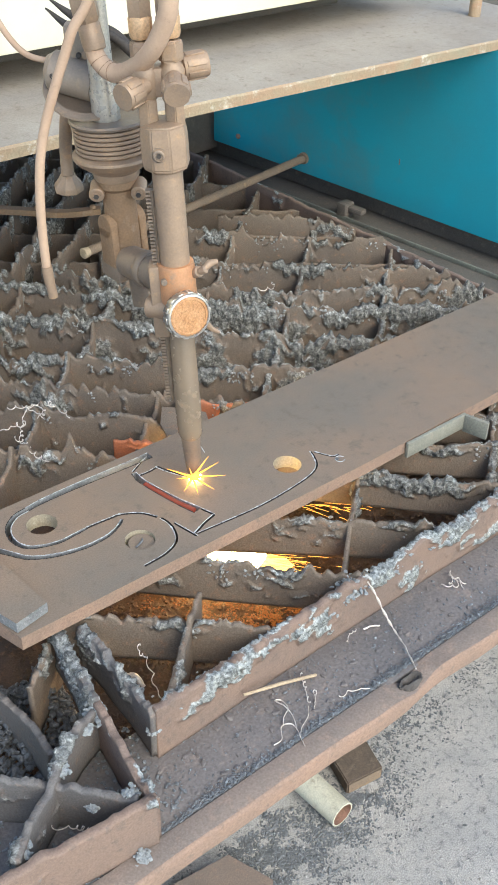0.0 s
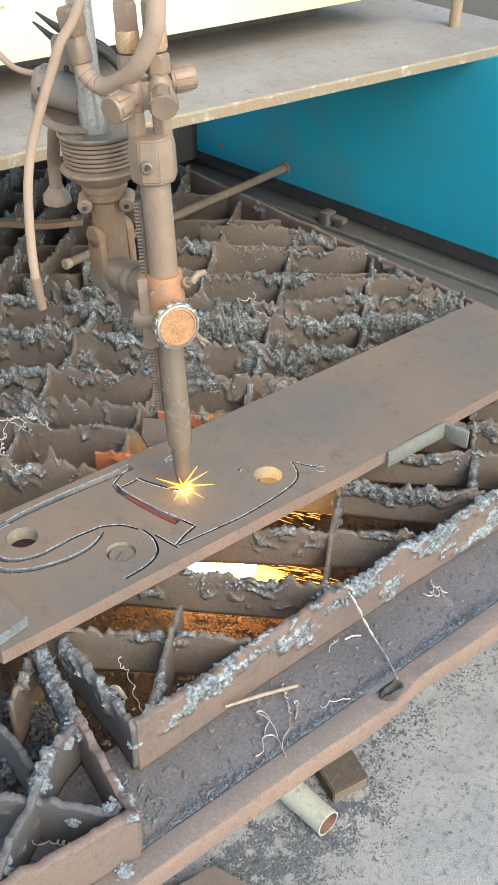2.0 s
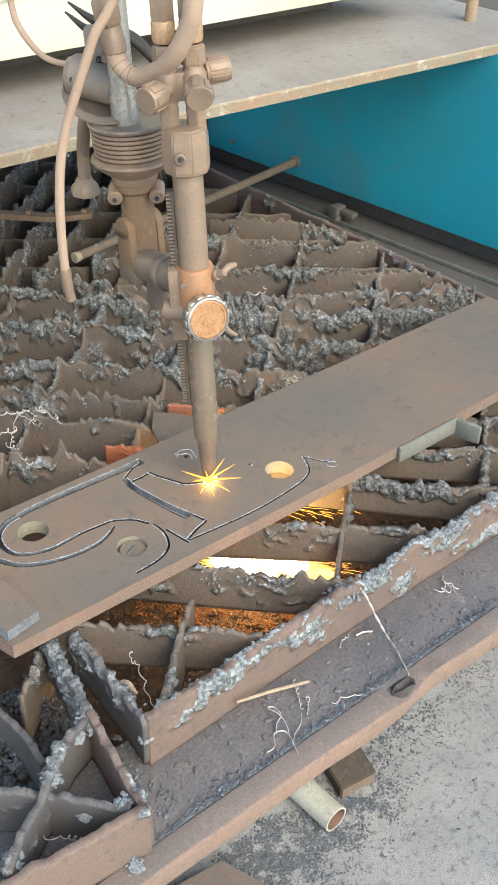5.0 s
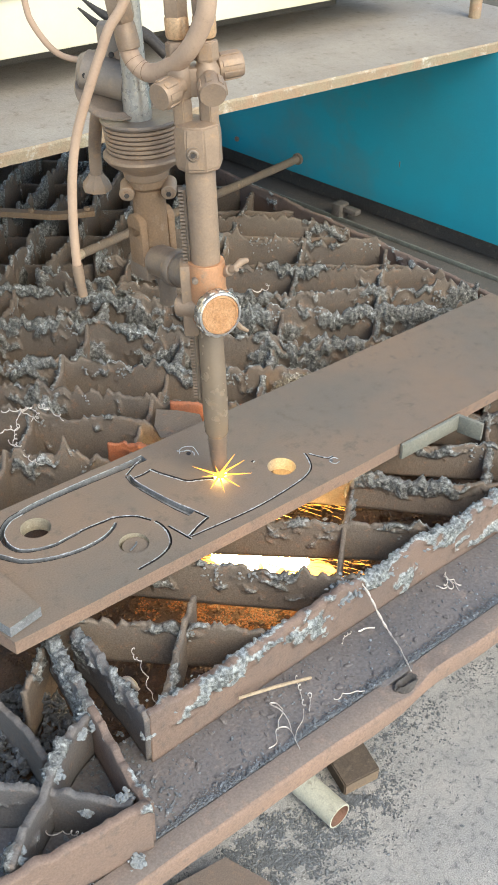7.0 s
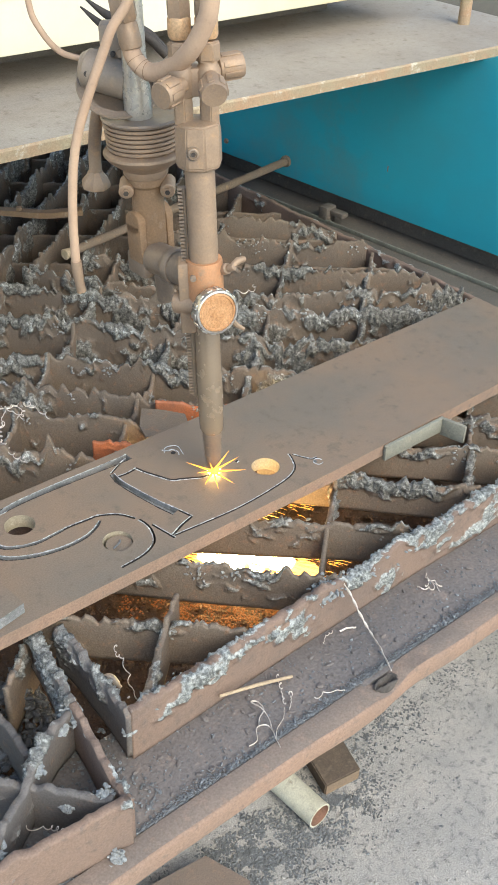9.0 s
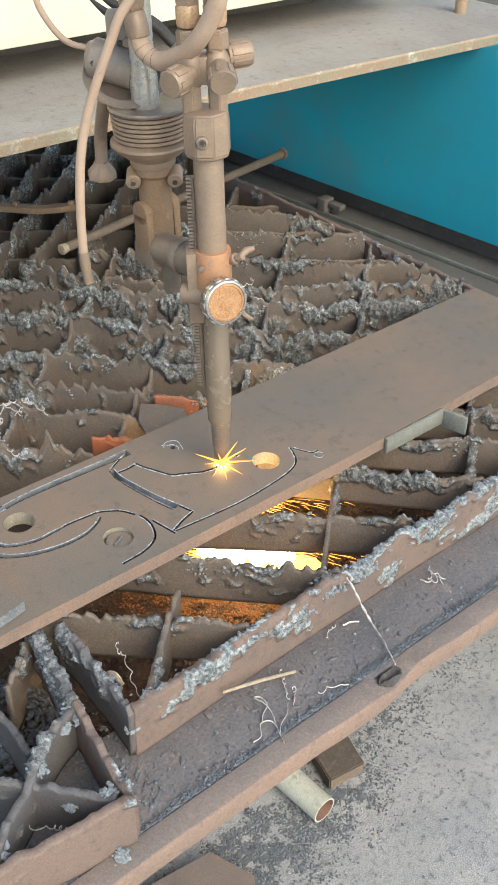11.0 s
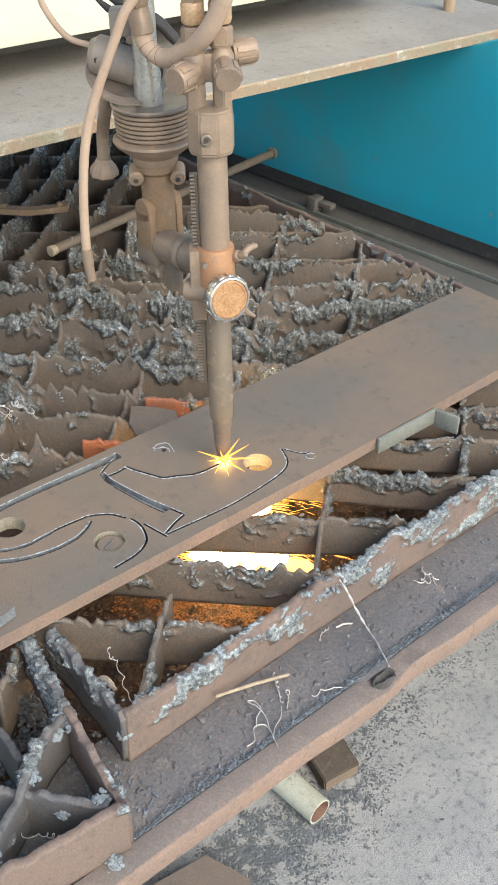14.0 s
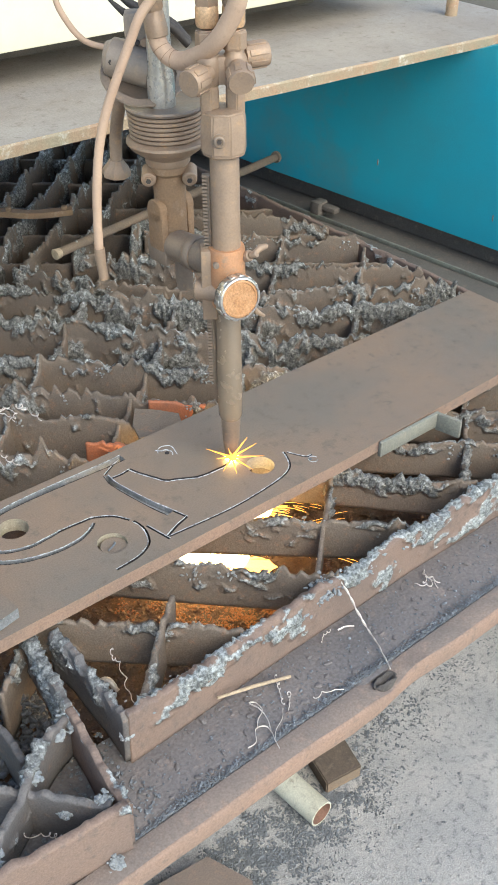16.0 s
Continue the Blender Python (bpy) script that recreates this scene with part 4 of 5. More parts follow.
        bm = lathe(bmesh.new(), [(0.0108, 0.538), (0.0120, 0.540), (0.0120, 0.562), (0.0108, 0.565)], at(lat, 0, 0.007), seg=6)
        P("hose_nut", bm, M_DUSTY)
        bm = tube(bmesh.new(), [at(lat, 0.58, 0.008), at(lat, 0.66, 0.010), at(lat - 0.01, 0.80, 0.02)], 0.0098, 14)
        P("gas_hose", bm, M_HOSE)
    bm = bmesh.new()
    box(bm, (-0.020, -0.008, 0.466), (0.020, 0.012, 0.494), 0.003, Matrix.Translation(at(-0.001, 0, 0.004)) @ turn)
    P("valve_block", bm, M_DUSTY)
    for c, ax, r, L in ((at(-0.013, 0.479, -0.006), -F2 * 0.75 - R2 * 0.62 + Vector((0, 0, -0.10)), 0.0132, 0.032), (at(0.015, 0.486, -0.008), -F2 * 0.9 + R2 * 0.10 + Vector((0, 0, -0.28)), 0.0132, 0.030), (at(0.012, 0.488, 0.012), R2 * 0.93 + F2 * 0.3 + Vector((0, 0, 0.05)), 0.0125, 0.036)):
        bm = lathe(bmesh.new(), [(0.008, 0.0), (0.0085, 0.010), (r * 0.95, 0.011), (r, 0.013), (r, L - 0.002), (r * 0.93, L)], c, ax, 28)
        v = P("valve_knob", bm, M_DUSTY, "dusty fluted valve knob")
        q = ax.normalized().to_track_quat("Z", "Y").to_matrix().to_4x4()
        for i in range(7):
            bm = bmesh.new()
            box(bm, (r - 0.0008, -0.0032, 0.014), (r + 0.0011, 0.0032, L - 0.003), 0.0006, Matrix.Translation(c) @ q @ Matrix.Rotation(i * math.tau / 7, 4, "Z"))
            part("flute", bm, M_DUSTY, v)
    # arm back to the column
    col = Vector((0.004, 0.106, 0))
    bm = bmesh.new()
    rod(bm, (-0.002, 0.010, 0.268), (-0.001, 0.092, 0.262), 0.0185, 0.0185, 28, 0.001)
    lathe(bm, [(0.0205, 0), (0.0212, 0.001), (0.0212, 0.012), (0.0205, 0.013)], (-0.0015, 0.045, 0.2655), (0, 1, -0.07), 28)
    P("arm", bm, M_DARKDUST, "round dusty arm of the holder")
    bm = bmesh.new()
    rod(bm, at(-0.050, 0.245, 0.07), at(-0.050, 0.205, 0.075), 0.011, 0.010, 20, 0.001)
    P("lower_stub", bm, M_DARKDUST)
    for sx in (-0.019, 0.019):
        bm = bmesh.new()
        mm = Matrix.Translation(col + Vector((0, 0, 0)))
        box(bm, (sx - 0.005, -0.014, 0.256), (sx + 0.005, 0.014, 0.304), 0.003, mm)
        rod(bm, col + Vector((sx - 0.005, 0, 0.304)), col + Vector((sx + 0.005, 0, 0.304)), 0.0138, 0.0138, 20, 0.001)
        P("fork_cheek", bm, M_BROWN)
    bm = bmesh.new()
    box(bm, (-0.023, -0.016, 0.238), (0.023, 0.020, 0.266), 0.004, Matrix.Translation(col))
    P("fork_base", bm, M_DARKDUST)
    bm = lathe(bmesh.new(), [(0.0165, 0.262), (0.0185, 0.268), (0.0185, 0.344), (0.0225, 0.348), (0.0225, 0.356), (0.0220, 0.360)], col, seg=28)
    P("column", bm, M_BROWN, "brown dusty support column")
    for lat in (-0.022, 0.024):
        bm = rod(bmesh.new(), Vector(col) + at(lat, 0.347, 0.004), Vector(col) + at(lat * 1.0, 0.343, -0.020), 0.0085, 0.0085, 18, 0.001)
        rod(bm, Vector(col) + at(lat, 0.3435, -0.018), Vector(col) + at(lat, 0.343, -0.0225), 0.0045, 0.0045, 6)
        bolt = P("pinch_bolt", bm, M_DUSTY)
        # black plug painted as the bolt's dark recess
        part("socket", rod(bmesh.new(), Vector(col) + at(lat, 0.3428, -0.0228), Vector(col) + at(lat, 0.3427, -0.0236), 0.0030, 0.0030, 6), M_BLACK, bolt)
    # drum of stacked rings
    bm = lathe(bmesh.new(), [(0.0235, 0.3560), (0.0252, 0.3585), (0.0258, 0.3650), (0.0330, 0.3700), (0.0415, 0.3765), (0.0455, 0.3820), (0.0448, 0.3848), (0.038, 0.388)], col, seg=44)
    P("drum_base", bm, M_DUSTY, "flared dusty drum base")
    for i in range(6):
        z = 0.388 + i * 0.0050
        r = 0.0405 + 0.0004 * i
        bm = lathe(bmesh.new(), [(r - 0.007, z + 0.0004), (r - 0.0010, z + 0.0005), (r, z + 0.0014), (r, z + 0.0036), (r - 0.0008, z + 0.0044), (r - 0.007, z + 0.0046)], col, seg=44)
        P("drum_ring", bm, M_DUSTY)
    bm = lathe(bmesh.new(), [(0.034, 0.4185), (0.0435, 0.419), (0.0445, 0.4215), (0.0430, 0.4235), (0.040, 0.422), (0.014, 0.422)], col, seg=44)
    P("drum_cap", bm, M_DARKDUST)
    bm = lathe(bmesh.new(), [(0.0150, 0.42), (0.0150, 0.452), (0.0130, 0.462), (0.0125, 0.80)], col + Vector((-0.005, -0.002, 0)), seg=28)
    P("steel_post", bm, M_SILVER, "bright steel hanging post")
    # tilted guard ring round the post
    tilt = (Vector((0, 0, 1)) - F2 * 0.62 + R2 * 0.10).normalized()
    bm = lathe(bmesh.new(), [(0.0370, -0.0016), (0.0455, -0.0018), (0.0467, 0.0), (0.0455, 0.0018), (0.0370, 0.0016), (0.0370, -0.0016)], un(-0.108, 0.4445, 0.104), tilt, 48)
    P("guard_ring", bm, M_DARKDUST, "tilted dark guard ring")
    # cast motor block with its bracket, and the hanging foot
    bm = bmesh.new()
    rod(bm, un(-0.1450, 0.461, 0.108), un(-0.094, 0.451, 0.096), 0.0210, 0.0215, 32, 0.0035)
    rod(bm, un(-0.1485, 0.4617, 0.109), un(-0.143, 0.461, 0.108), 0.0155, 0.0165, 28, 0.0015)
    motor = P("motor_block", bm, M_GREYCAST, "dusty grey cast motor block")
    bm = bmesh.new()
    box(bm, (-0.014, -0.010, 0.0), (0.014, 0.012, 0.046), 0.004, Matrix.Translation(un(-0.1110, 0.463, 0.106)) @ Matrix.Rotation(radians(-38.3), 4, "Z"))
    part("motor_bracket", bm, M_GREYCAST, motor)
    for lat, z, r, mat in ((-0.1125, 0.4790, 0.0028, M_BLACK), (-0.1045, 0.4795, 0.0048, M_DUSTY)):
        part("block_screw", rod(bmesh.new(), un(lat, z, 0.100), un(lat, z, 0.092), r, r, 16, 0.0007), mat, motor)
    part("block_screw", rod(bmesh.new(), un(-0.1400, 0.4600, 0.092), un(-0.1400, 0.4600, 0.0855), 0.0034, 0.0034, 14, 0.0006), M_BLACK, motor)
    line = smooth_path([un(-0.1270, 0.450, 0.106), un(-0.1290, 0.432, 0.112), un(-0.1370, 0.3970, 0.125), un(-0.1422, 0.3629, 0.14), un(-0.1427, 0.330, 0.14)], 5)
    bm = tube(bmesh.new(), line, [0.0088, 0.0086] + [0.0074] * (len(line) - 3) + [0.0070], 16)
    lathe(bm, [(0.0086, 0.0), (0.0110, 0.005), (0.0160, 0.011), (0.0172, 0.014), (0.0172, 0.019), (0.0150, 0.0205), (0.006, 0.0205), (0.005, 0.015)], un(-0.1427, 0.3345, 0.14), (0.0, 0.08, -1), 8)
    P("hanging_foot", bm, M_DUSTY, "hanging rod with a flanged foot", smooth=35)
    # hoses and cables
    up, lo, mid = ap(-0.0672, 0.556, 0.05), ap(-0.065, 0.538, 0.05), ap(-0.0605, 0.512, 0.045)
    bm = lathe(bmesh.new(), [(0.0118, 0.0), (0.0138, 0.003), (0.0138, 0.024), (0.012, 0.027)], lo, up - lo, 6)
    P("elbow_nut", bm, M_DUSTY)
    bm = lathe(bmesh.new(), [(0.0085, 0.0), (0.0108, 0.001), (0.0118, 0.008), (0.0112, (lo - mid).length - 0.003), (0.0090, (lo - mid).length)], mid, lo - mid, 20)
    P("elbow_ferrule", bm, M_DUSTY)
    line = smooth_path([ap(-0.0625, 0.520, 0.046), ap(-0.0600, 0.506, 0.044), ap(-0.0503, 0.4935, 0.036), ap(-0.0376, 0.4900, 0.024), ap(-0.0196, 0.4965, 0.004), ap(-0.002, 0.511, -0.016), ap(0.0127, 0.535, -0.026), ap(0.018, 0.555, -0.03), ap(0.022, 0.60, -0.03)], 8)
    bm = tube(bmesh.new(), line, [0.0092 + 0.0004 * noise.noise((i * 0.9, 0, 0)) for i in range(len(line))], 18)
    hose = P("feed_hose", bm, M_HOSE, "looped tan rubber hose with cracked bend")
    for i in (10, 14, 19):
        t = (line[i + 1] - line[i - 1]).normalized()
        bm = lathe(bmesh.new(), [(0.0086, -0.0003), (0.0096, -0.0002), (0.0096, 0.0002), (0.0086, 0.0003)], line[i], t + Vector((0.1 * math.sin(i), 0.1, 0.12 * math.cos(i * 2))), 18)
        part("crack", bm, M_BROWN, hose)
    line = [un(lat, z, 0.02) for lat, z in ((-0.0835, 0.562), (-0.0922, 0.5424), (-0.1055, 0.5231), (-0.1144, 0.5019), (-0.1256, 0.4739), (-0.1365, 0.4451), (-0.1458, 0.4153), (-0.1517, 0.3845), (-0.155, 0.3492), (-0.1564, 0.3126), (-0.1561, 0.2744))]
    P("thin_hose", tube(bmesh.new(), smooth_path(line, 6), 0.0050, 14), M_HOSE, "thin hanging tan hose")
    bm = tube(bmesh.new(), smooth_path([un(-0.1559, 0.2764, 0.02), un(-0.1547, 0.2588, 0.02), un(-0.1522, 0.2389, 0.02)], 4), [0.0060] * 5 + [0.0054] * 4, 14)
    P("hose_tip", bm, M_DUSTY)
    bm = tube(bmesh.new(), smooth_path([ap(-0.072, 0.538, 0.11), ap(-0.083, 0.515, 0.11), ap(-0.1007, 0.505, 0.115), ap(-0.1235, 0.508, 0.12), ap(-0.138, 0.518, 0.12), ap(-0.151, 0.539, 0.12), ap(-0.155, 0.556, 0.12), ap(-0.157, 0.60, 0.12)], 6), 0.0034, 10)
    P("loop_cable", bm, M_HOSE)
    for off, pts in ((0.13, ((-0.148, 0.517), (-0.1205, 0.4969), (-0.0824, 0.4906), (-0.0578, 0.4698))), (0.135, ((-0.1449, 0.5256), (-0.1173, 0.5066), (-0.0805, 0.4924), (-0.059, 0.4725)))):
        line = smooth_path([un(lat, z, off) for lat, z in pts], 6)
        P("black_cable", tube(bmesh.new(), line, [0.0010 + 0.0042 * min(1, i / 6) for i in range(len(line))], 10), M_BLACK, "black tapering cable end")
    # fire at the tip
    bm = bmesh.new()
    bmesh.ops.create_icosphere(bm, subdivisions=3, radius=0.0068, matrix=Matrix.Translation((0, 0, 0.0030)) @ Matrix.Diagonal((1.25, 1.25, 0.8, 1)))
    P("cutting_point", bm, G_STAR, "white-yellow cutting point")
    # star of glare round the bright point, modelled as glowing spikes
    hub = Vector((0, 0, 0.0200)) - F2 * 0.024
    for a, L in ((160, 0.034), (51, 0.032), (28, 0.036), (1, 0.040), (-32, 0.030), (-75, 0.022), (-124, 0.020), (184, 0.020), (110, 0.012)):
        d = R2 * math.cos(radians(a)) + (Vector((0, 0, 0.77)) + F2 * 0.64) * math.sin(radians(a))
        bm = tube(bmesh.new(), [hub, hub + d * L * 0.25, hub + d * L * 0.6, hub + d * L], [0.0024, 0.0013, 0.0008, 0.0001], 6)
        P("glare_ray", bm, G_RAY)
    return rig


# ---- fire below the plate ----
def flame_mesh(L, w, hgt, seed, taper=0.5):
    bm = bmesh.new()
    rings = []
    n, seg = 44, 16
    for i in range(n + 1):
        f = i / n
        env = math.sin(min(1, f * 4 + 0.12) * math.pi / 2) * (1 - (1 - taper) * f) * (1 if f < 0.93 else max(0.05, (1 - f) / 0.07))
        row = []
        for a in range(seg):
            ang = a * math.tau / seg
            k = env * (1 + 0.45 * noise.noise((f * 9, a * 0.9, seed)) + 0.35 * noise.noise((f * 27, a * 1.7, seed + 4)))
            row.append(bm.verts.new((f * L, w * k * math.cos(ang), hgt * k * math.sin(ang))))
        rings.append(row)
    for p, q in zip(rings, rings[1:]):
        for i in range(seg):
            bm.faces.new((p[i], p[(i + 1) % seg], q[(i + 1) % seg], q[i]))
    bm.faces.new(rings[0][::-1])
    bm.faces.new(rings[-1])
    return bm


SPRAY = math.degrees(math.atan2(-0.105, 0.108))


def build_fire():
    jets = []
    jet = holder("cutting_flame", pose(0.66, 0.865, 0.66), "white-hot cutting flame blowing out under the plate", "flame")
    part("flame_core", flame_mesh(0.128, 0.020, 0.034, 1, 0.55), G_CORE, jet)
    bm = flame_mesh(0.168, 0.020, 0.026, 2, 0.30)
    bmesh.ops.translate(bm, verts=bm.verts[:], vec=(-0.004, 0.0, -0.012))
    part("flame_tail", bm, G_FLAME, jet)
    rng = np.random.RandomState(12)
    for i in range(120):
        x0 = rng.choice((rng.uniform(-0.030, 0.02), rng.uniform(0.06, 0.135)))
        d = Vector((1.0, rng.normal(0, 0.22), rng.normal(-0.10, 0.16))).normalized()
        L = rng.uniform(0.010, 0.042)
        o = Vector((x0, rng.normal(0, 0.012), rng.normal(-0.002, 0.013)))
        bm = tube(bmesh.new(), [o, o + d * L * 0.5, o + d * L + Vector((0, 0, -0.0015))], [0.0003, 0.0009, 0.0002], 4)
        part("flame_streak", bm, G_FLAME if i % 3 else G_RAY, jet, smooth=None)
    jets.append(jet)
    side = holder("side_flame", pose(0.82, 0.86, 0.66), "yellow flame licking out beside the plate's edge", "flame")
    part("flame_core", flame_mesh(0.040, 0.014, 0.020, 5, 0.4), G_CORE, side)
    for i in range(60):
        d = Vector((1.0, rng.normal(0.05, 0.30), rng.normal(0.0, 0.28))).normalized()
        L = rng.uniform(0.010, 0.030)
        o = d * rng.uniform(0.010, 0.052)
        bm = tube(bmesh.new(), [o, o + d * L * 0.5, o + d * L + Vector((0, 0, -0.0015))], [0.0003, 0.0006, 0.0002], 4)
        part("flame_streak", bm, G_SPARK if i % 3 else G_FLAME, side, smooth=None)
    sprays = []
    for k in range(6):
        sp = holder("spark_spray", pose(0.7, 0.8, 0.66), "spray of orange sparks under the plate", "sparks", "sparks")
        for i in range(26):
            a = rng.normal(0, 0.17)
            e = rng.normal(0.02, 0.10)
            s0 = rng.uniform(0.02, 0.13)
            L = rng.uniform(0.008, 0.035)
            d = Vector((math.cos(a), math.sin(a), e)).normalized()
            bm = tube(bmesh.new(), [d * s0, d * (s0 + L * 0.5) + Vector((0, 0, -0.0005)), d * (s0 + L) + Vector((0, 0, -0.003))], [0.0002, 0.00042, 0.00012], 4)
            part("spark", bm, G_SPARK, sp, smooth=None)
        sprays.append(sp)
    return jets, side, sprays


# ---- gantry ----
def build_gantry():
    g = holder("gantry", pose(0, 0, 0), "machine gantry with white beam, dusty shelf and teal end panel", "gantry")
    z = 1.08
    bm = bmesh.new()
    n = 90
    rings = []
    for i in range(n + 1):
        x = -0.4 + 2.25 * i / n
        yf = 1.243 - 0.030 * max(0, (x - 1.0) / 0.8) + 0.0012 * noise.noise((x * 30, 0, 1))
        w = 0.0012 * noise.noise((x * 45, 3, 1))
        rings.append([bm.verts.new(p) for p in ((x, 1.74, z), (x, yf + 0.003, z), (x, yf, z - 0.003 + w), (x, yf + 0.001, z - 0.018), (x, 1.74, z - 0.018))])
    for a, b in zip(rings, rings[1:]):
        for k in range(5):
            bm.faces.new((a[k], a[(k + 1) % 5], b[(k + 1) % 5], b[k])).material_index = 1 if k in (1, 2) else 0
    bm.faces.new(rings[0])
    bm.faces.new(rings[-1][::-1])
    bmesh.ops.recalc_face_normals(bm, faces=bm.faces[:])
    part("shelf", bm, [M_SHELF, M_PEEL], g, "dusty grey shelf with a peeling painted edge", smooth=30)
    bm = bmesh.new()
    box(bm, (-0.6, 1.425, z + 0.060), (1.66, 1.70, z + 0.48), 0.004)
    beam = part("beam", bm, M_WHITE, g, "sunlit white painted beam")
    bm = bmesh.new()
    box(bm, (-0.6, 1.417, z + 0.142), (0.815, 1.424, z + 0.22), 0.001)
    strip = part("guide_strip", bm, M_WHITE, beam)
    for x in (0.57, 0.64, 0.71, 0.78):
        part("strip_screw", rod(bmesh.new(), (x, 1.4175, z + 0.156), (x, 1.413, z + 0.156), 0.0045, 0.005, 14, 0.0006), M_BLACK, strip)
    bm = bmesh.new()
    box(bm, (-0.5, 1.60, z), (1.6, 1.68, z + 0.060))
    part("beam_foot", bm, M_RAIL, g)
    bm = bmesh.new()
    rod(bm, (1.742, 1.365, z), (1.742, 1.365, z + 0.35), 0.0115, 0.0115, 20)
    part("shelf_post", bm, M_PEEL, g)
    # end panel on its rail
    d = Vector((1.647 - 1.560, 1.10 - 1.95)).normalized()
    ang = math.degrees(math.atan2(d.y, d.x))
    m = pose(1.560, 1.952, 0, 0, 0, ang)
    bm = bmesh.new()
    prism(bm, [(0.0, 0.711), (1.25, 0.711), (1.25, 1.26), (0.735, 1.0605), (0.0, 1.0605)], 0.0, 0.05)
    bmesh.ops.transform(bm, matrix=m @ Matrix(((1, 0, 0, 0), (0, 0, 1, 0), (0, 1, 0, 0), (0, 0, 0, 1))), verts=bm.verts[:])
    bmesh.ops.recalc_face_normals(bm, faces=bm.faces[:])
    panel = part("end_panel", bm, M_BLUE, g, "teal painted sheet-metal end panel")
    # added box that hides the bright background beside the panel
    bm = bmesh.new()
    box(bm, (-0.50, -0.12, 0.68), (-0.02, 0.06, 1.06), 0.004, m)
    part("end_filler", bm, M_RAIL, g, "dark brown filler box added beside the teal panel")
    bm = rod(bmesh.new(), m @ Vector((0.085, 0.0, 0.742)), m @ Vector((0.085, -0.006, 0.742)), 0.006, 0.006, 6, 0.001)
    part("panel_bolt", bm, M_EDGE, panel)
    for x, zz in ((0.27, 0.735), (0.83, 0.765), (0.55, 0.80)):
        bm = bmesh.new()
        box(bm, (x, -0.0008, zz), (x + 0.002, 0.0, zz + 0.012), 0, m)
        part("paint_chip", bm, M_EDGE, panel)
    return g


def build_rail():
    d = Vector((1.647 - 1.560, 1.10 - 1.95)).normalized()
    m = pose(1.560, 1.952, 0, 0, 0, math.degrees(math.atan2(d.y, d.x)))
    rail = holder("machine_rail", m, "dark greasy floor rail beside the table's end", "rail")
    bm = bmesh.new()
    box(bm, (-0.5, -0.135, 0.655), (1.5, 0.10, 0.665), 0.001)
    part("rail_bed", bm, M_BEDPLATE, rail)
    bm = bmesh.new()
    box(bm, (-0.5, -0.052, 0.665), (1.5, -0.047, 0.674), 0.001)
    part("rail_web", bm, M_RAILEDGE, rail, "worn green-painted rail edge")
    bm = bmesh.new()
    box(bm, (-0.5, 0.030, 0.666), (1.5, 0.048, 0.7105), 0.002)
    part("rail_head", bm, M_RAIL, rail)
    bm = bmesh.new()
    box(bm, (0.42, -0.052, 0.665), (0.445, -0.020, 0.700), 0.004)
    box(bm, (0.43, -0.042, 0.682), (0.48, -0.022, 0.694), 0.003)
    part("rail_lug", bm, M_RAIL, rail)
    bm = bmesh.new()
    box(bm, (-0.4, -0.12, 0.0), (1.4, 0.05, 0.655))
    part("rail_plinth", bm, M_RAIL, rail)


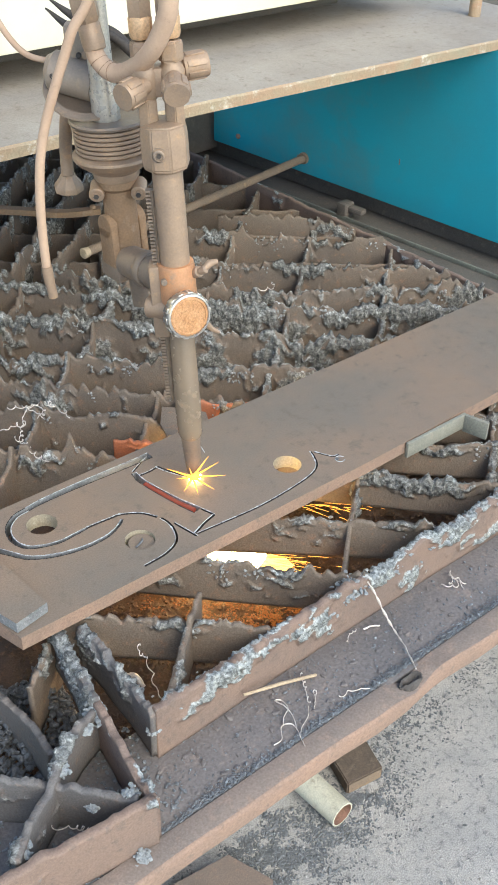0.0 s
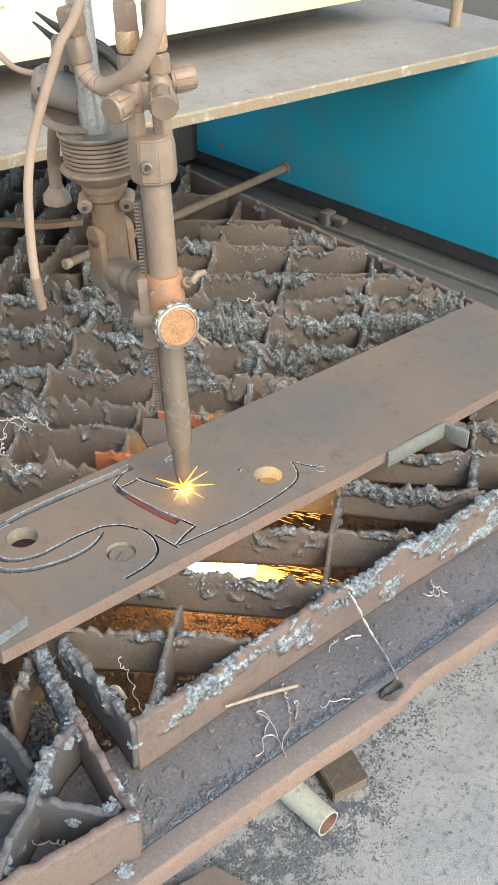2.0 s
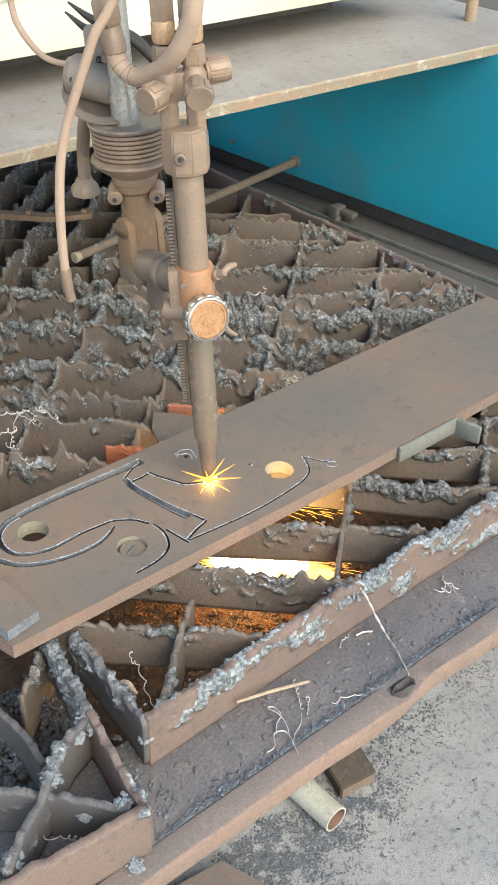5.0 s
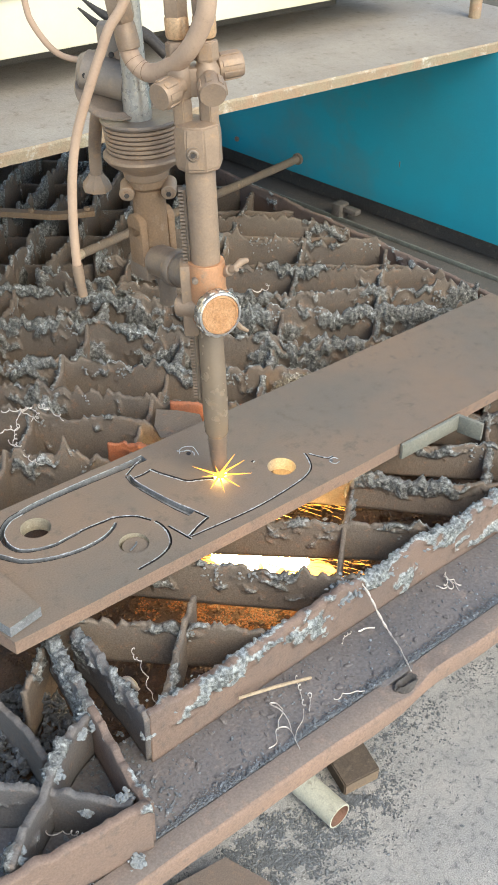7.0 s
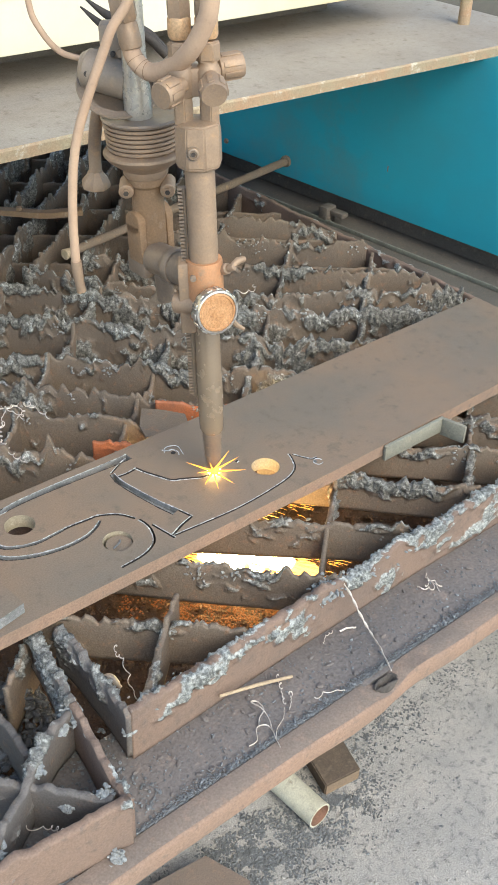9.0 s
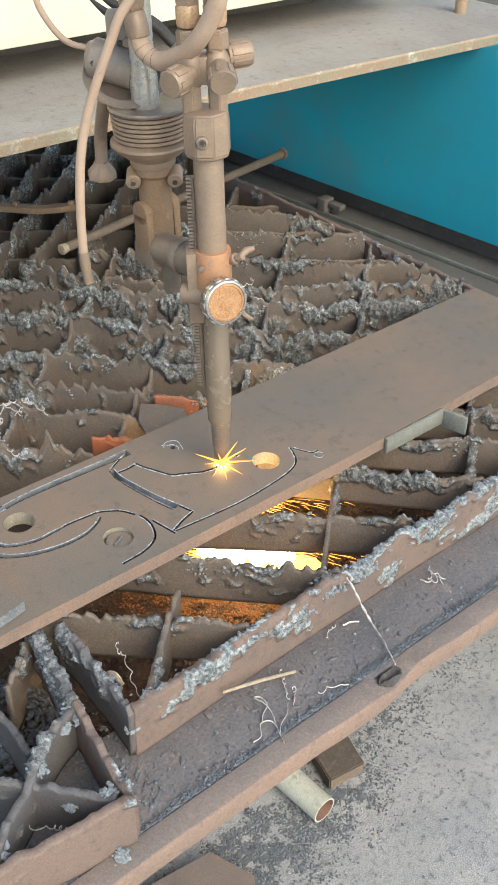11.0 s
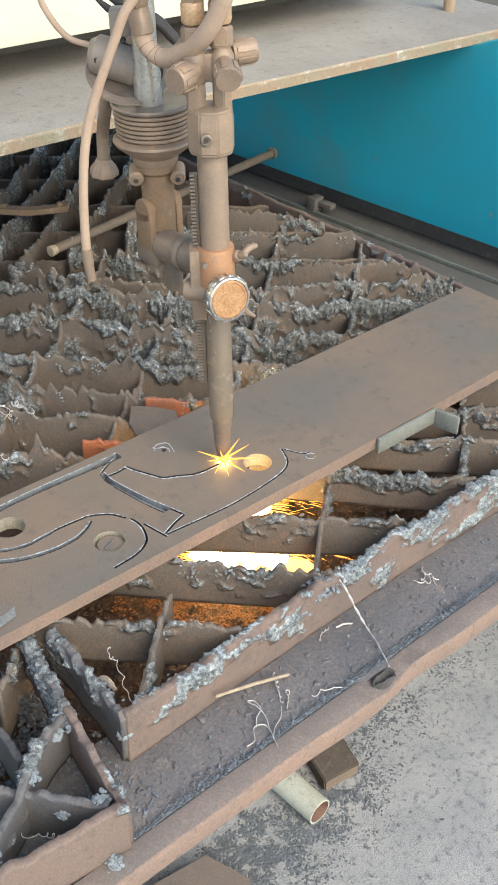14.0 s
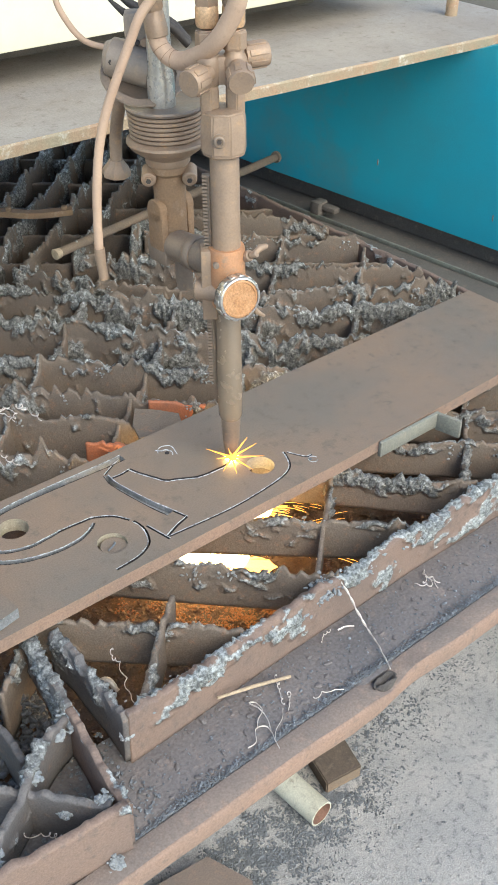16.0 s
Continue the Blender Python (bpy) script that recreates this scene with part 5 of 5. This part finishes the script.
# ---- loose things on the table ----
def build_loose():
    bm = tube(bmesh.new(), [(0.921, 1.516, 0.764), (1.06, 1.540, 0.766), (1.28, 1.576, 0.770), (1.527, 1.614, 0.776)], 0.0084, 14)
    lathe(bm, [(0.0095, 0.0), (0.0125, 0.001), (0.0125, 0.007), (0.0095, 0.008)], (1.523, 1.6135, 0.776), (0.99, 0.16, 0.03), 14)
    bar = thing("iron_bar", bm, M_BAR, "round brown iron bar with an upset end lying across the slats", "iron bar")
    part("bar_end", rod(bmesh.new(), (0.928, 1.5172, 0.764), (0.915, 1.5150, 0.764), 0.0088, 0.0100, 14, 0.0010), M_STICK, bar, "pale ground bar end")
    bm = bmesh.new()
    line = smooth_path([(0.836, 1.791, 0.776), (0.886, 1.759, 0.772), (0.931, 1.724, 0.769), (0.977, 1.684, 0.767), (1.039, 1.652, 0.769)], 5)
    rings = []
    for i, p in enumerate(line):
        t = (line[min(i + 1, len(line) - 1)] - line[max(i - 1, 0)]).normalized()
        sd = Vector((-t.y, t.x, 0)).normalized()
        rings.append([bm.verts.new(p + sd * u + Vector((0, 0, v))) for u, v in ((-0.009, -0.006), (0.009, -0.006), (0.009, 0.005), (-0.009, 0.005))])
    for p, q in zip(rings, rings[1:]):
        for k in range(4):
            bm.faces.new((p[k], p[(k + 1) % 4], q[(k + 1) % 4], q[k]))
    bm.faces.new(rings[0][::-1])
    bm.faces.new(rings[-1])
    bmesh.ops.recalc_face_normals(bm, faces=bm.faces[:])
    strap = thing("iron_strap", bm, M_BROWN, "bowed rusty strap with bolts lying on the slats", "iron strap", smooth=30)
    for i in (-2, -10):
        part("strap_bolt", rod(bmesh.new(), line[i] + Vector((0, 0, 0.004)), line[i] + Vector((0, 0, 0.011)), 0.0065, 0.006, 6, 0.0008), M_BROWN, strap)
    # clip against the plate's edge
    bm = bmesh.new()
    box(bm, (0.934, 0.7470, 0.752), (1.050, 0.7525, 0.775), 0.0012)
    box(bm, (1.044, 0.716, 0.748), (1.050, 0.752, 0.775), 0.0014, Matrix.Translation((1.06, 0.75, 0)) @ Matrix.Rotation(radians(14), 4, "Z") @ Matrix.Translation((-1.06, -0.75, 0)))
    thing("angle_offcut", bm, surf("greenish_steel", (0.27, 0.26, 0.215), (0.21, 0.205, 0.175), (0.34, 0.3, 0.24), rough=0.55, s1=25), "grey-green bent steel offcut against the plate's edge", "steel offcut")
    bm = bmesh.new()
    prism(bm, [(0.748, 1.040), (0.77, 1.018), (0.788, 0.992), (0.778, 0.972), (0.75, 0.966), (0.712, 0.978), (0.722, 1.008)], 0.752, 0.756)
    thing("flat_offcut", bm, M_SLAT, "thin grey flat steel offcut on the slats", "steel offcut")
    for k, pts in enumerate(([(0.655, 1.022), (0.705, 0.976)], [(0.775, 1.045), (0.857, 0.971)])):
        me = slat_mesh("orange_strip", pts, top=0.750, h=0.07, th=0.005, seed=200 + k, crust=0.16, rough=0.7, step=0.0025, mat=M_ORANGE)
        tagged(new("orange_strip", me), "orange-primed steel strip with a ragged burnt top", "steel strip", "orange strips")
    # rod on the channel
    bm = tube(bmesh.new(), [(0.5396, 0.6025, 0.706), (0.584, 0.5945, 0.699), (0.6284, 0.5854, 0.690)], [0.0016, 0.0021, 0.0018], 8)
    thing("welding_rod", bm, M_STICK, "pale stub of welding rod leaning on the rim", "welding rod")
    bm = tube(bmesh.new(), smooth_path([(0.476, 0.738, 0.648), (0.481, 0.737, 0.656), (0.487, 0.732, 0.658), (0.490, 0.718, 0.650)], 5), [0.0022] + [0.0036] * 13 + [0.0024] * 2, 10)
    thing("slag_drip", bm, M_SWARF, "bright frozen drip of steel in the table's bed", "slag")
    # swarf
    def swarf(pts, turns, r, w=0.00038):
        turns, r = turns * 1.5, r * 0.7
        sm = smooth_path(pts, 34)
        out = []
        for i, p in enumerate(sm):
            a = i / len(sm) * turns * math.tau + 3.4 * noise.noise(p * 45)
            k = 1 + 1.6 * noise.noise(p * 70 + Vector((turns, 0, 0)))
            out.append(p + Vector((math.cos(a), math.sin(a) * 0.6, math.sin(a) * 0.7)) * r * k)
        bm = tube(bmesh.new(), out, [w * (0.4 + 0.7 * abs(math.sin(i * 0.19))) for i in range(len(out))] if w > 0.0008 else w, 5, 1.8)
        thing("swarf_curl", bm, M_SWARF, "bright curled steel swarf", "swarf", group="swarf curls")
    z = WEB_Z + 0.003
    swarf([(0.728, 0.630, 0.752), (0.732, 0.612, 0.744), (0.737, 0.594, 0.717), (0.742, 0.578, z + 0.006), (0.736, 0.555, z + 0.002), (0.720, 0.522, z + 0.004)], 1, 0.0005, 0.0009)
    swarf([(0.719, 0.603, z), (0.728, 0.600, z + 0.002), (0.738, 0.596, z)], 2, 0.0008, 0.0007)
    swarf([(0.845, 0.598, z), (0.858, 0.583, z + 0.003), (0.869, 0.606, z + 0.002), (0.863, 0.575, z)], 3, 0.0020, 0.0005)
    swarf([(0.853, 0.590, z + 0.001), (0.864, 0.594, z + 0.004), (0.872, 0.582, z)], 2, 0.0020, 0.0005)
    swarf([(0.5325, 0.5445, z), (0.5435, 0.5445, z), (0.5525, 0.5555, z + 0.003), (0.5635, 0.5525, z + 0.002), (0.5635, 0.5425, z), (0.5605, 0.5345, z), (0.5545, 0.5215, z + 0.004)], 1, 0.0006, 0.0005)
    swarf([(0.5605, 0.5345, z + 0.001), (0.5685, 0.5415, z + 0.003), (0.5825, 0.5485, z + 0.002), (0.5945, 0.5595, z)], 1, 0.0006, 0.0004)
    swarf([(0.5635, 0.5445, z + 0.002), (0.5705, 0.5595, z + 0.004), (0.5715, 0.5735, z + 0.005), (0.5695, 0.5865, z + 0.003), (0.5755, 0.5825, z + 0.001), (0.5745, 0.5705, z), (0.5635, 0.5645, z), (0.5565, 0.5565, z)], 1, 0.0006, 0.00055)
    swarf([(0.6175, 0.5985, z), (0.6115, 0.5865, z + 0.002), (0.6045, 0.5745, z), (0.5965, 0.5615, z + 0.002)], 4, 0.0022, 0.0005)
    swarf([(0.5965, 0.5535, z), (0.6045, 0.5605, z + 0.002), (0.6135, 0.5705, z)], 3, 0.0020, 0.0005)
    swarf([(0.628, 0.548, z), (0.645, 0.545, z + 0.002), (0.662, 0.536, z)], 2, 0.0014)
    swarf([(0.69, 0.60, z), (0.70, 0.607, z + 0.001), (0.712, 0.608, z)], 3, 0.0014)
    swarf([(0.476, 0.702, 0.742), (0.470, 0.690, 0.740), (0.473, 0.684, 0.740), (0.463, 0.657, 0.736), (0.458, 0.633, 0.730)], 4, 0.0030, 0.00045)
    # tangle of swarf beyond the plate
    swarf([(0.602, 1.153, 0.756), (0.582, 1.132, 0.760), (0.564, 1.105, 0.758), (0.552, 1.085, 0.756)], 4, 0.0028, 0.0005)
    swarf([(0.600, 1.150, 0.760), (0.619, 1.140, 0.762), (0.628, 1.127, 0.760), (0.634, 1.098, 0.756)], 4, 0.0028, 0.0005)
    swarf([(0.590, 1.148, 0.758), (0.605, 1.143, 0.763), (0.612, 1.128, 0.758), (0.596, 1.120, 0.757)], 3, 0.0030, 0.00045)
    swarf([(0.575, 1.165, 0.757), (0.588, 1.155, 0.761), (0.598, 1.138, 0.760), (0.604, 1.115, 0.757)], 3, 0.0032, 0.00045)
    swarf([(0.548, 1.100, 0.757), (0.556, 1.078, 0.756), (0.553, 1.058, 0.754), (0.560, 1.030, 0.752)], 4, 0.0024, 0.00045)
    swarf([(0.535, 1.130, 0.757), (0.548, 1.118, 0.760), (0.562, 1.122, 0.758), (0.578, 1.118, 0.757)], 3, 0.0030, 0.00045)
    swarf([(0.30, 0.585, 0.715), (0.315, 0.57, 0.72), (0.325, 0.562, 0.715)], 3, 0.0020)
    swarf([(0.27, 0.572, 0.705), (0.285, 0.565, 0.712), (0.30, 0.556, 0.705)], 2, 0.0018)
    swarf([(1.075, 1.235, 0.757), (1.10, 1.22, 0.76), (1.12, 1.235, 0.757)], 2, 0.005)


# ---- things on the floor ----
def build_floor_things():
    p0, p1 = Vector((0.873, 0.925, 0.0250)), Vector((0.883, 0.741, 0.0250))
    bm = bmesh.new()
    lathe(bm, [(0.0242, 0.0), (0.0242, (p1 - p0).length), (0.0212, (p1 - p0).length + 0.0002), (0.0210, (p1 - p0).length - 0.12)], p0, p1 - p0, 32)
    for f in bm.faces:
        if all((v.co - p0).cross((p1 - p0).normalized()).length < 0.0213 for v in f.verts):
            f.material_index = 1
    thing("plastic_pipe", bm, [M_PIPE, M_RUSTIN], "short cream plastic pipe offcut with a rusty bore on the floor", "pipe")
    bm = bmesh.new()
    prism(bm, [(0.929, 0.775), (1.003, 0.763), (1.042, 0.895), (0.967, 0.915)], 0.001, 0.030)
    # paler material on the near face, for the light it catches
    for f in bm.faces:
        if f.normal.y < -0.7:
            f.material_index = 1
    bmesh.ops.bevel(bm, geom=bm.edges[:], offset=0.0025, segments=2, affect="EDGES")
    thing("wood_block", bm, [M_BLOCK, M_BAR], "dirty brown wooden block with light painted on its near face", "wood block")
    bm = bmesh.new()
    prism(bm, [(0.705, 0.715), (0.677, 0.794), (0.53, 0.815), (0.40, 0.70), (0.58, 0.60)], 0.0, 0.045)
    thing("floor_plate", bm, M_LIP, "brown steel plate lying on the floor", "steel plate")
    rng = np.random.RandomState(9)
    spots = []
    for cx, cy, rx, ry, count, big in ((0.745, 0.765, 0.050, 0.050, 7000, 1.05), (0.93, 0.755, 0.045, 0.028, 3600, 1.0), (0.84, 0.735, 0.06, 0.035, 900, 1.0), (1.09, 0.835, 0.07, 0.035, 1700, 1.0), (1.28, 0.86, 0.12, 0.04, 1700, 0.9), (1.0, 0.76, 0.25, 0.07, 1500, 0.8)):
        for _ in range(count):
            x, y = rng.normal(cx, rx), rng.normal(cy, ry)
            if noise.noise((x * 28, y * 28, 3)) + 0.5 * noise.noise((x * 80, y * 80, 3)) < rng.normal(-0.05, 0.2):
                continue
            spots.append((x, y, 0.0006, big * rng.uniform(0.0008, 0.0026) * (1.7 if rng.uniform() < 0.08 else 1)))
    stuff("floor_grit", lumps(spots, 10), M_GRIT, "dark slag grit swept along the floor below the table", "grit")
    spots = [(rng.uniform(0.6, 1.7), rng.uniform(0.2, 0.85), 0.001, rng.uniform(0.0008, 0.003)) for _ in range(1800)]
    stuff("floor_crumbs", lumps(spots, 11), M_FLOOR, "fine grey crumbs on the concrete", "grit")


build_setting()
build_table()
build_table_slag()
plate, hot_edge = build_plate()
kerf_pieces = build_kerf_line(plate)
torch = build_torch()
jets, side_flame, sprays = build_fire()
gantry = build_gantry()
build_rail()
build_loose()
build_floor_things()

TORCH = [(0.0, 0.669, 0.859), (0.5, 0.671, 0.859), (1.0, 0.674, 0.8588), (1.5, 0.677, 0.858), (2.0, 0.680, 0.856), (3.0, 0.6855, 0.8525), (4.0, 0.691, 0.850), (5.2, 0.6965, 0.846), (6.5, 0.702, 0.8435), (7.0, 0.705, 0.8425), (8.0, 0.712, 0.841), (9.0, 0.7185, 0.840), (10.3, 0.7265, 0.8395), (11.5, 0.7335, 0.8393), (12.5, 0.739, 0.839), (13.5, 0.7445, 0.8393), (14.5, 0.750, 0.840), (16.0, 0.759, 0.843)]


def motions():
    # the torch swings a little upright as the carriage moves on
    sway = ((0.0, -0.42), (4.0, -0.36), (6.5, 0.0), (9.0, 0.05), (11.5, 0.45), (13.5, 0.8), (16.0, 1.2))
    for_lean = lambda t: LEAN + float(np.interp(t, [r[0] for r in sway], [r[1] for r in sway]))
    walk(torch, [(t, pose(x, y, 0.777) @ Matrix.Rotation(radians(for_lean(t)), 4, F2)) for t, x, y in TORCH])
    walk(gantry, [(t, pose(0, y - 0.8425, 0.0)) for t, x, y in TORCH])
    # the fire follows the torch, and its length flickers by sliding
    for jet in jets:
        slide = ((0.0, 0.066), (1.0, 0.062), (2.0, 0.055), (2.5, 0.038), (3.0, 0.030), (3.5, 0.010), (4.0, 0.004), (6.5, 0.0), (7.0, 0.004), (7.5, 0.030), (8.0, 0.050), (8.5, 0.004), (9.0, 0.0), (11.5, 0.004), (12.0, 0.012), (12.5, 0.002), (13.0, 0.0), (13.5, 0.006), (14.0, 0.002), (14.5, 0.020), (15.0, 0.006), (15.5, 0.012), (16.0, 0.055))
        walk(jet, [(t, pose(0.689 - 0.72 * d, 0.834 + 0.70 * d, 0.660, 0, 0, SPRAY)) for t, d in slide])
    # the second flame comes out beside the plate late in the cut
    late = ((0.0, 0.10), (4.0, 0.075), (6.5, 0.045), (8.0, 0.022), (9.0, 0.03), (11.5, 0.015), (13.0, 0.006), (15.0, 0.0), (16.0, 0.004))
    walk(side_flame, [(t, pose(0.808 - 0.72 * d, 0.868 + 0.70 * d, 0.655, 0, 0, SPRAY)) for t, d in late])
    for k, sp in enumerate(sprays):
        rows = []
        for i in range(65):
            t = i * 0.25
            x = float(np.interp(t, [r[0] for r in TORCH], [r[1] for r in TORCH]))
            y = float(np.interp(t, [r[0] for r in TORCH], [r[2] for r in TORCH]))
            ph = (t * 1.7 + k * 0.37) % 1.0
            if k > 4:
                rows.append((t, pose(0.795 + 0.03 * ph, 0.885 - 0.03 * ph, 0.662, 0, 0, SPRAY + 6 * math.sin(k * 2.0 + t * 1.3))))
                continue
            rows.append((t, pose(x - 0.01 + 0.05 * ph, y - 0.012 - 0.05 * ph + (0.02 * (k % 3) if k > 2 else 0), 0.655 + 0.006 * (k % 3), 0, 0, SPRAY + 9 * math.sin(k * 2.0 + t * 1.3))))
        walk(sp, rows)
    # fresh cut: each piece rises to the surface as the torch leaves it
    for end, ob in kerf_pieces:
        passed = 0.0
        for (t0, xa, ya), (t1, xb, yb) in zip(TORCH, TORCH[1:]):
            if xa <= end.x <= xb:
                passed = t0 + (t1 - t0) * (end.x - xa) / max(1e-6, xb - xa)
        if end.x > 0.67:
            a = min(15.6, max(0.05, passed))
            walk(ob, [(0.0, pose(0, 0, -0.006)), (a, pose(0, 0, -0.006)), (a + 0.3, pose(0, 0, 0)), (16.0, pose(0, 0, 0))])
    walk(hot_edge, [(0.0, pose(0, 0, 0.003)), (1.5, pose(0, 0, 0.002)), (3.5, pose(0, 0, -0.004)), (8.0, pose(0, 0, -0.012)), (16.0, pose(0, 0, -0.012))])


motions()
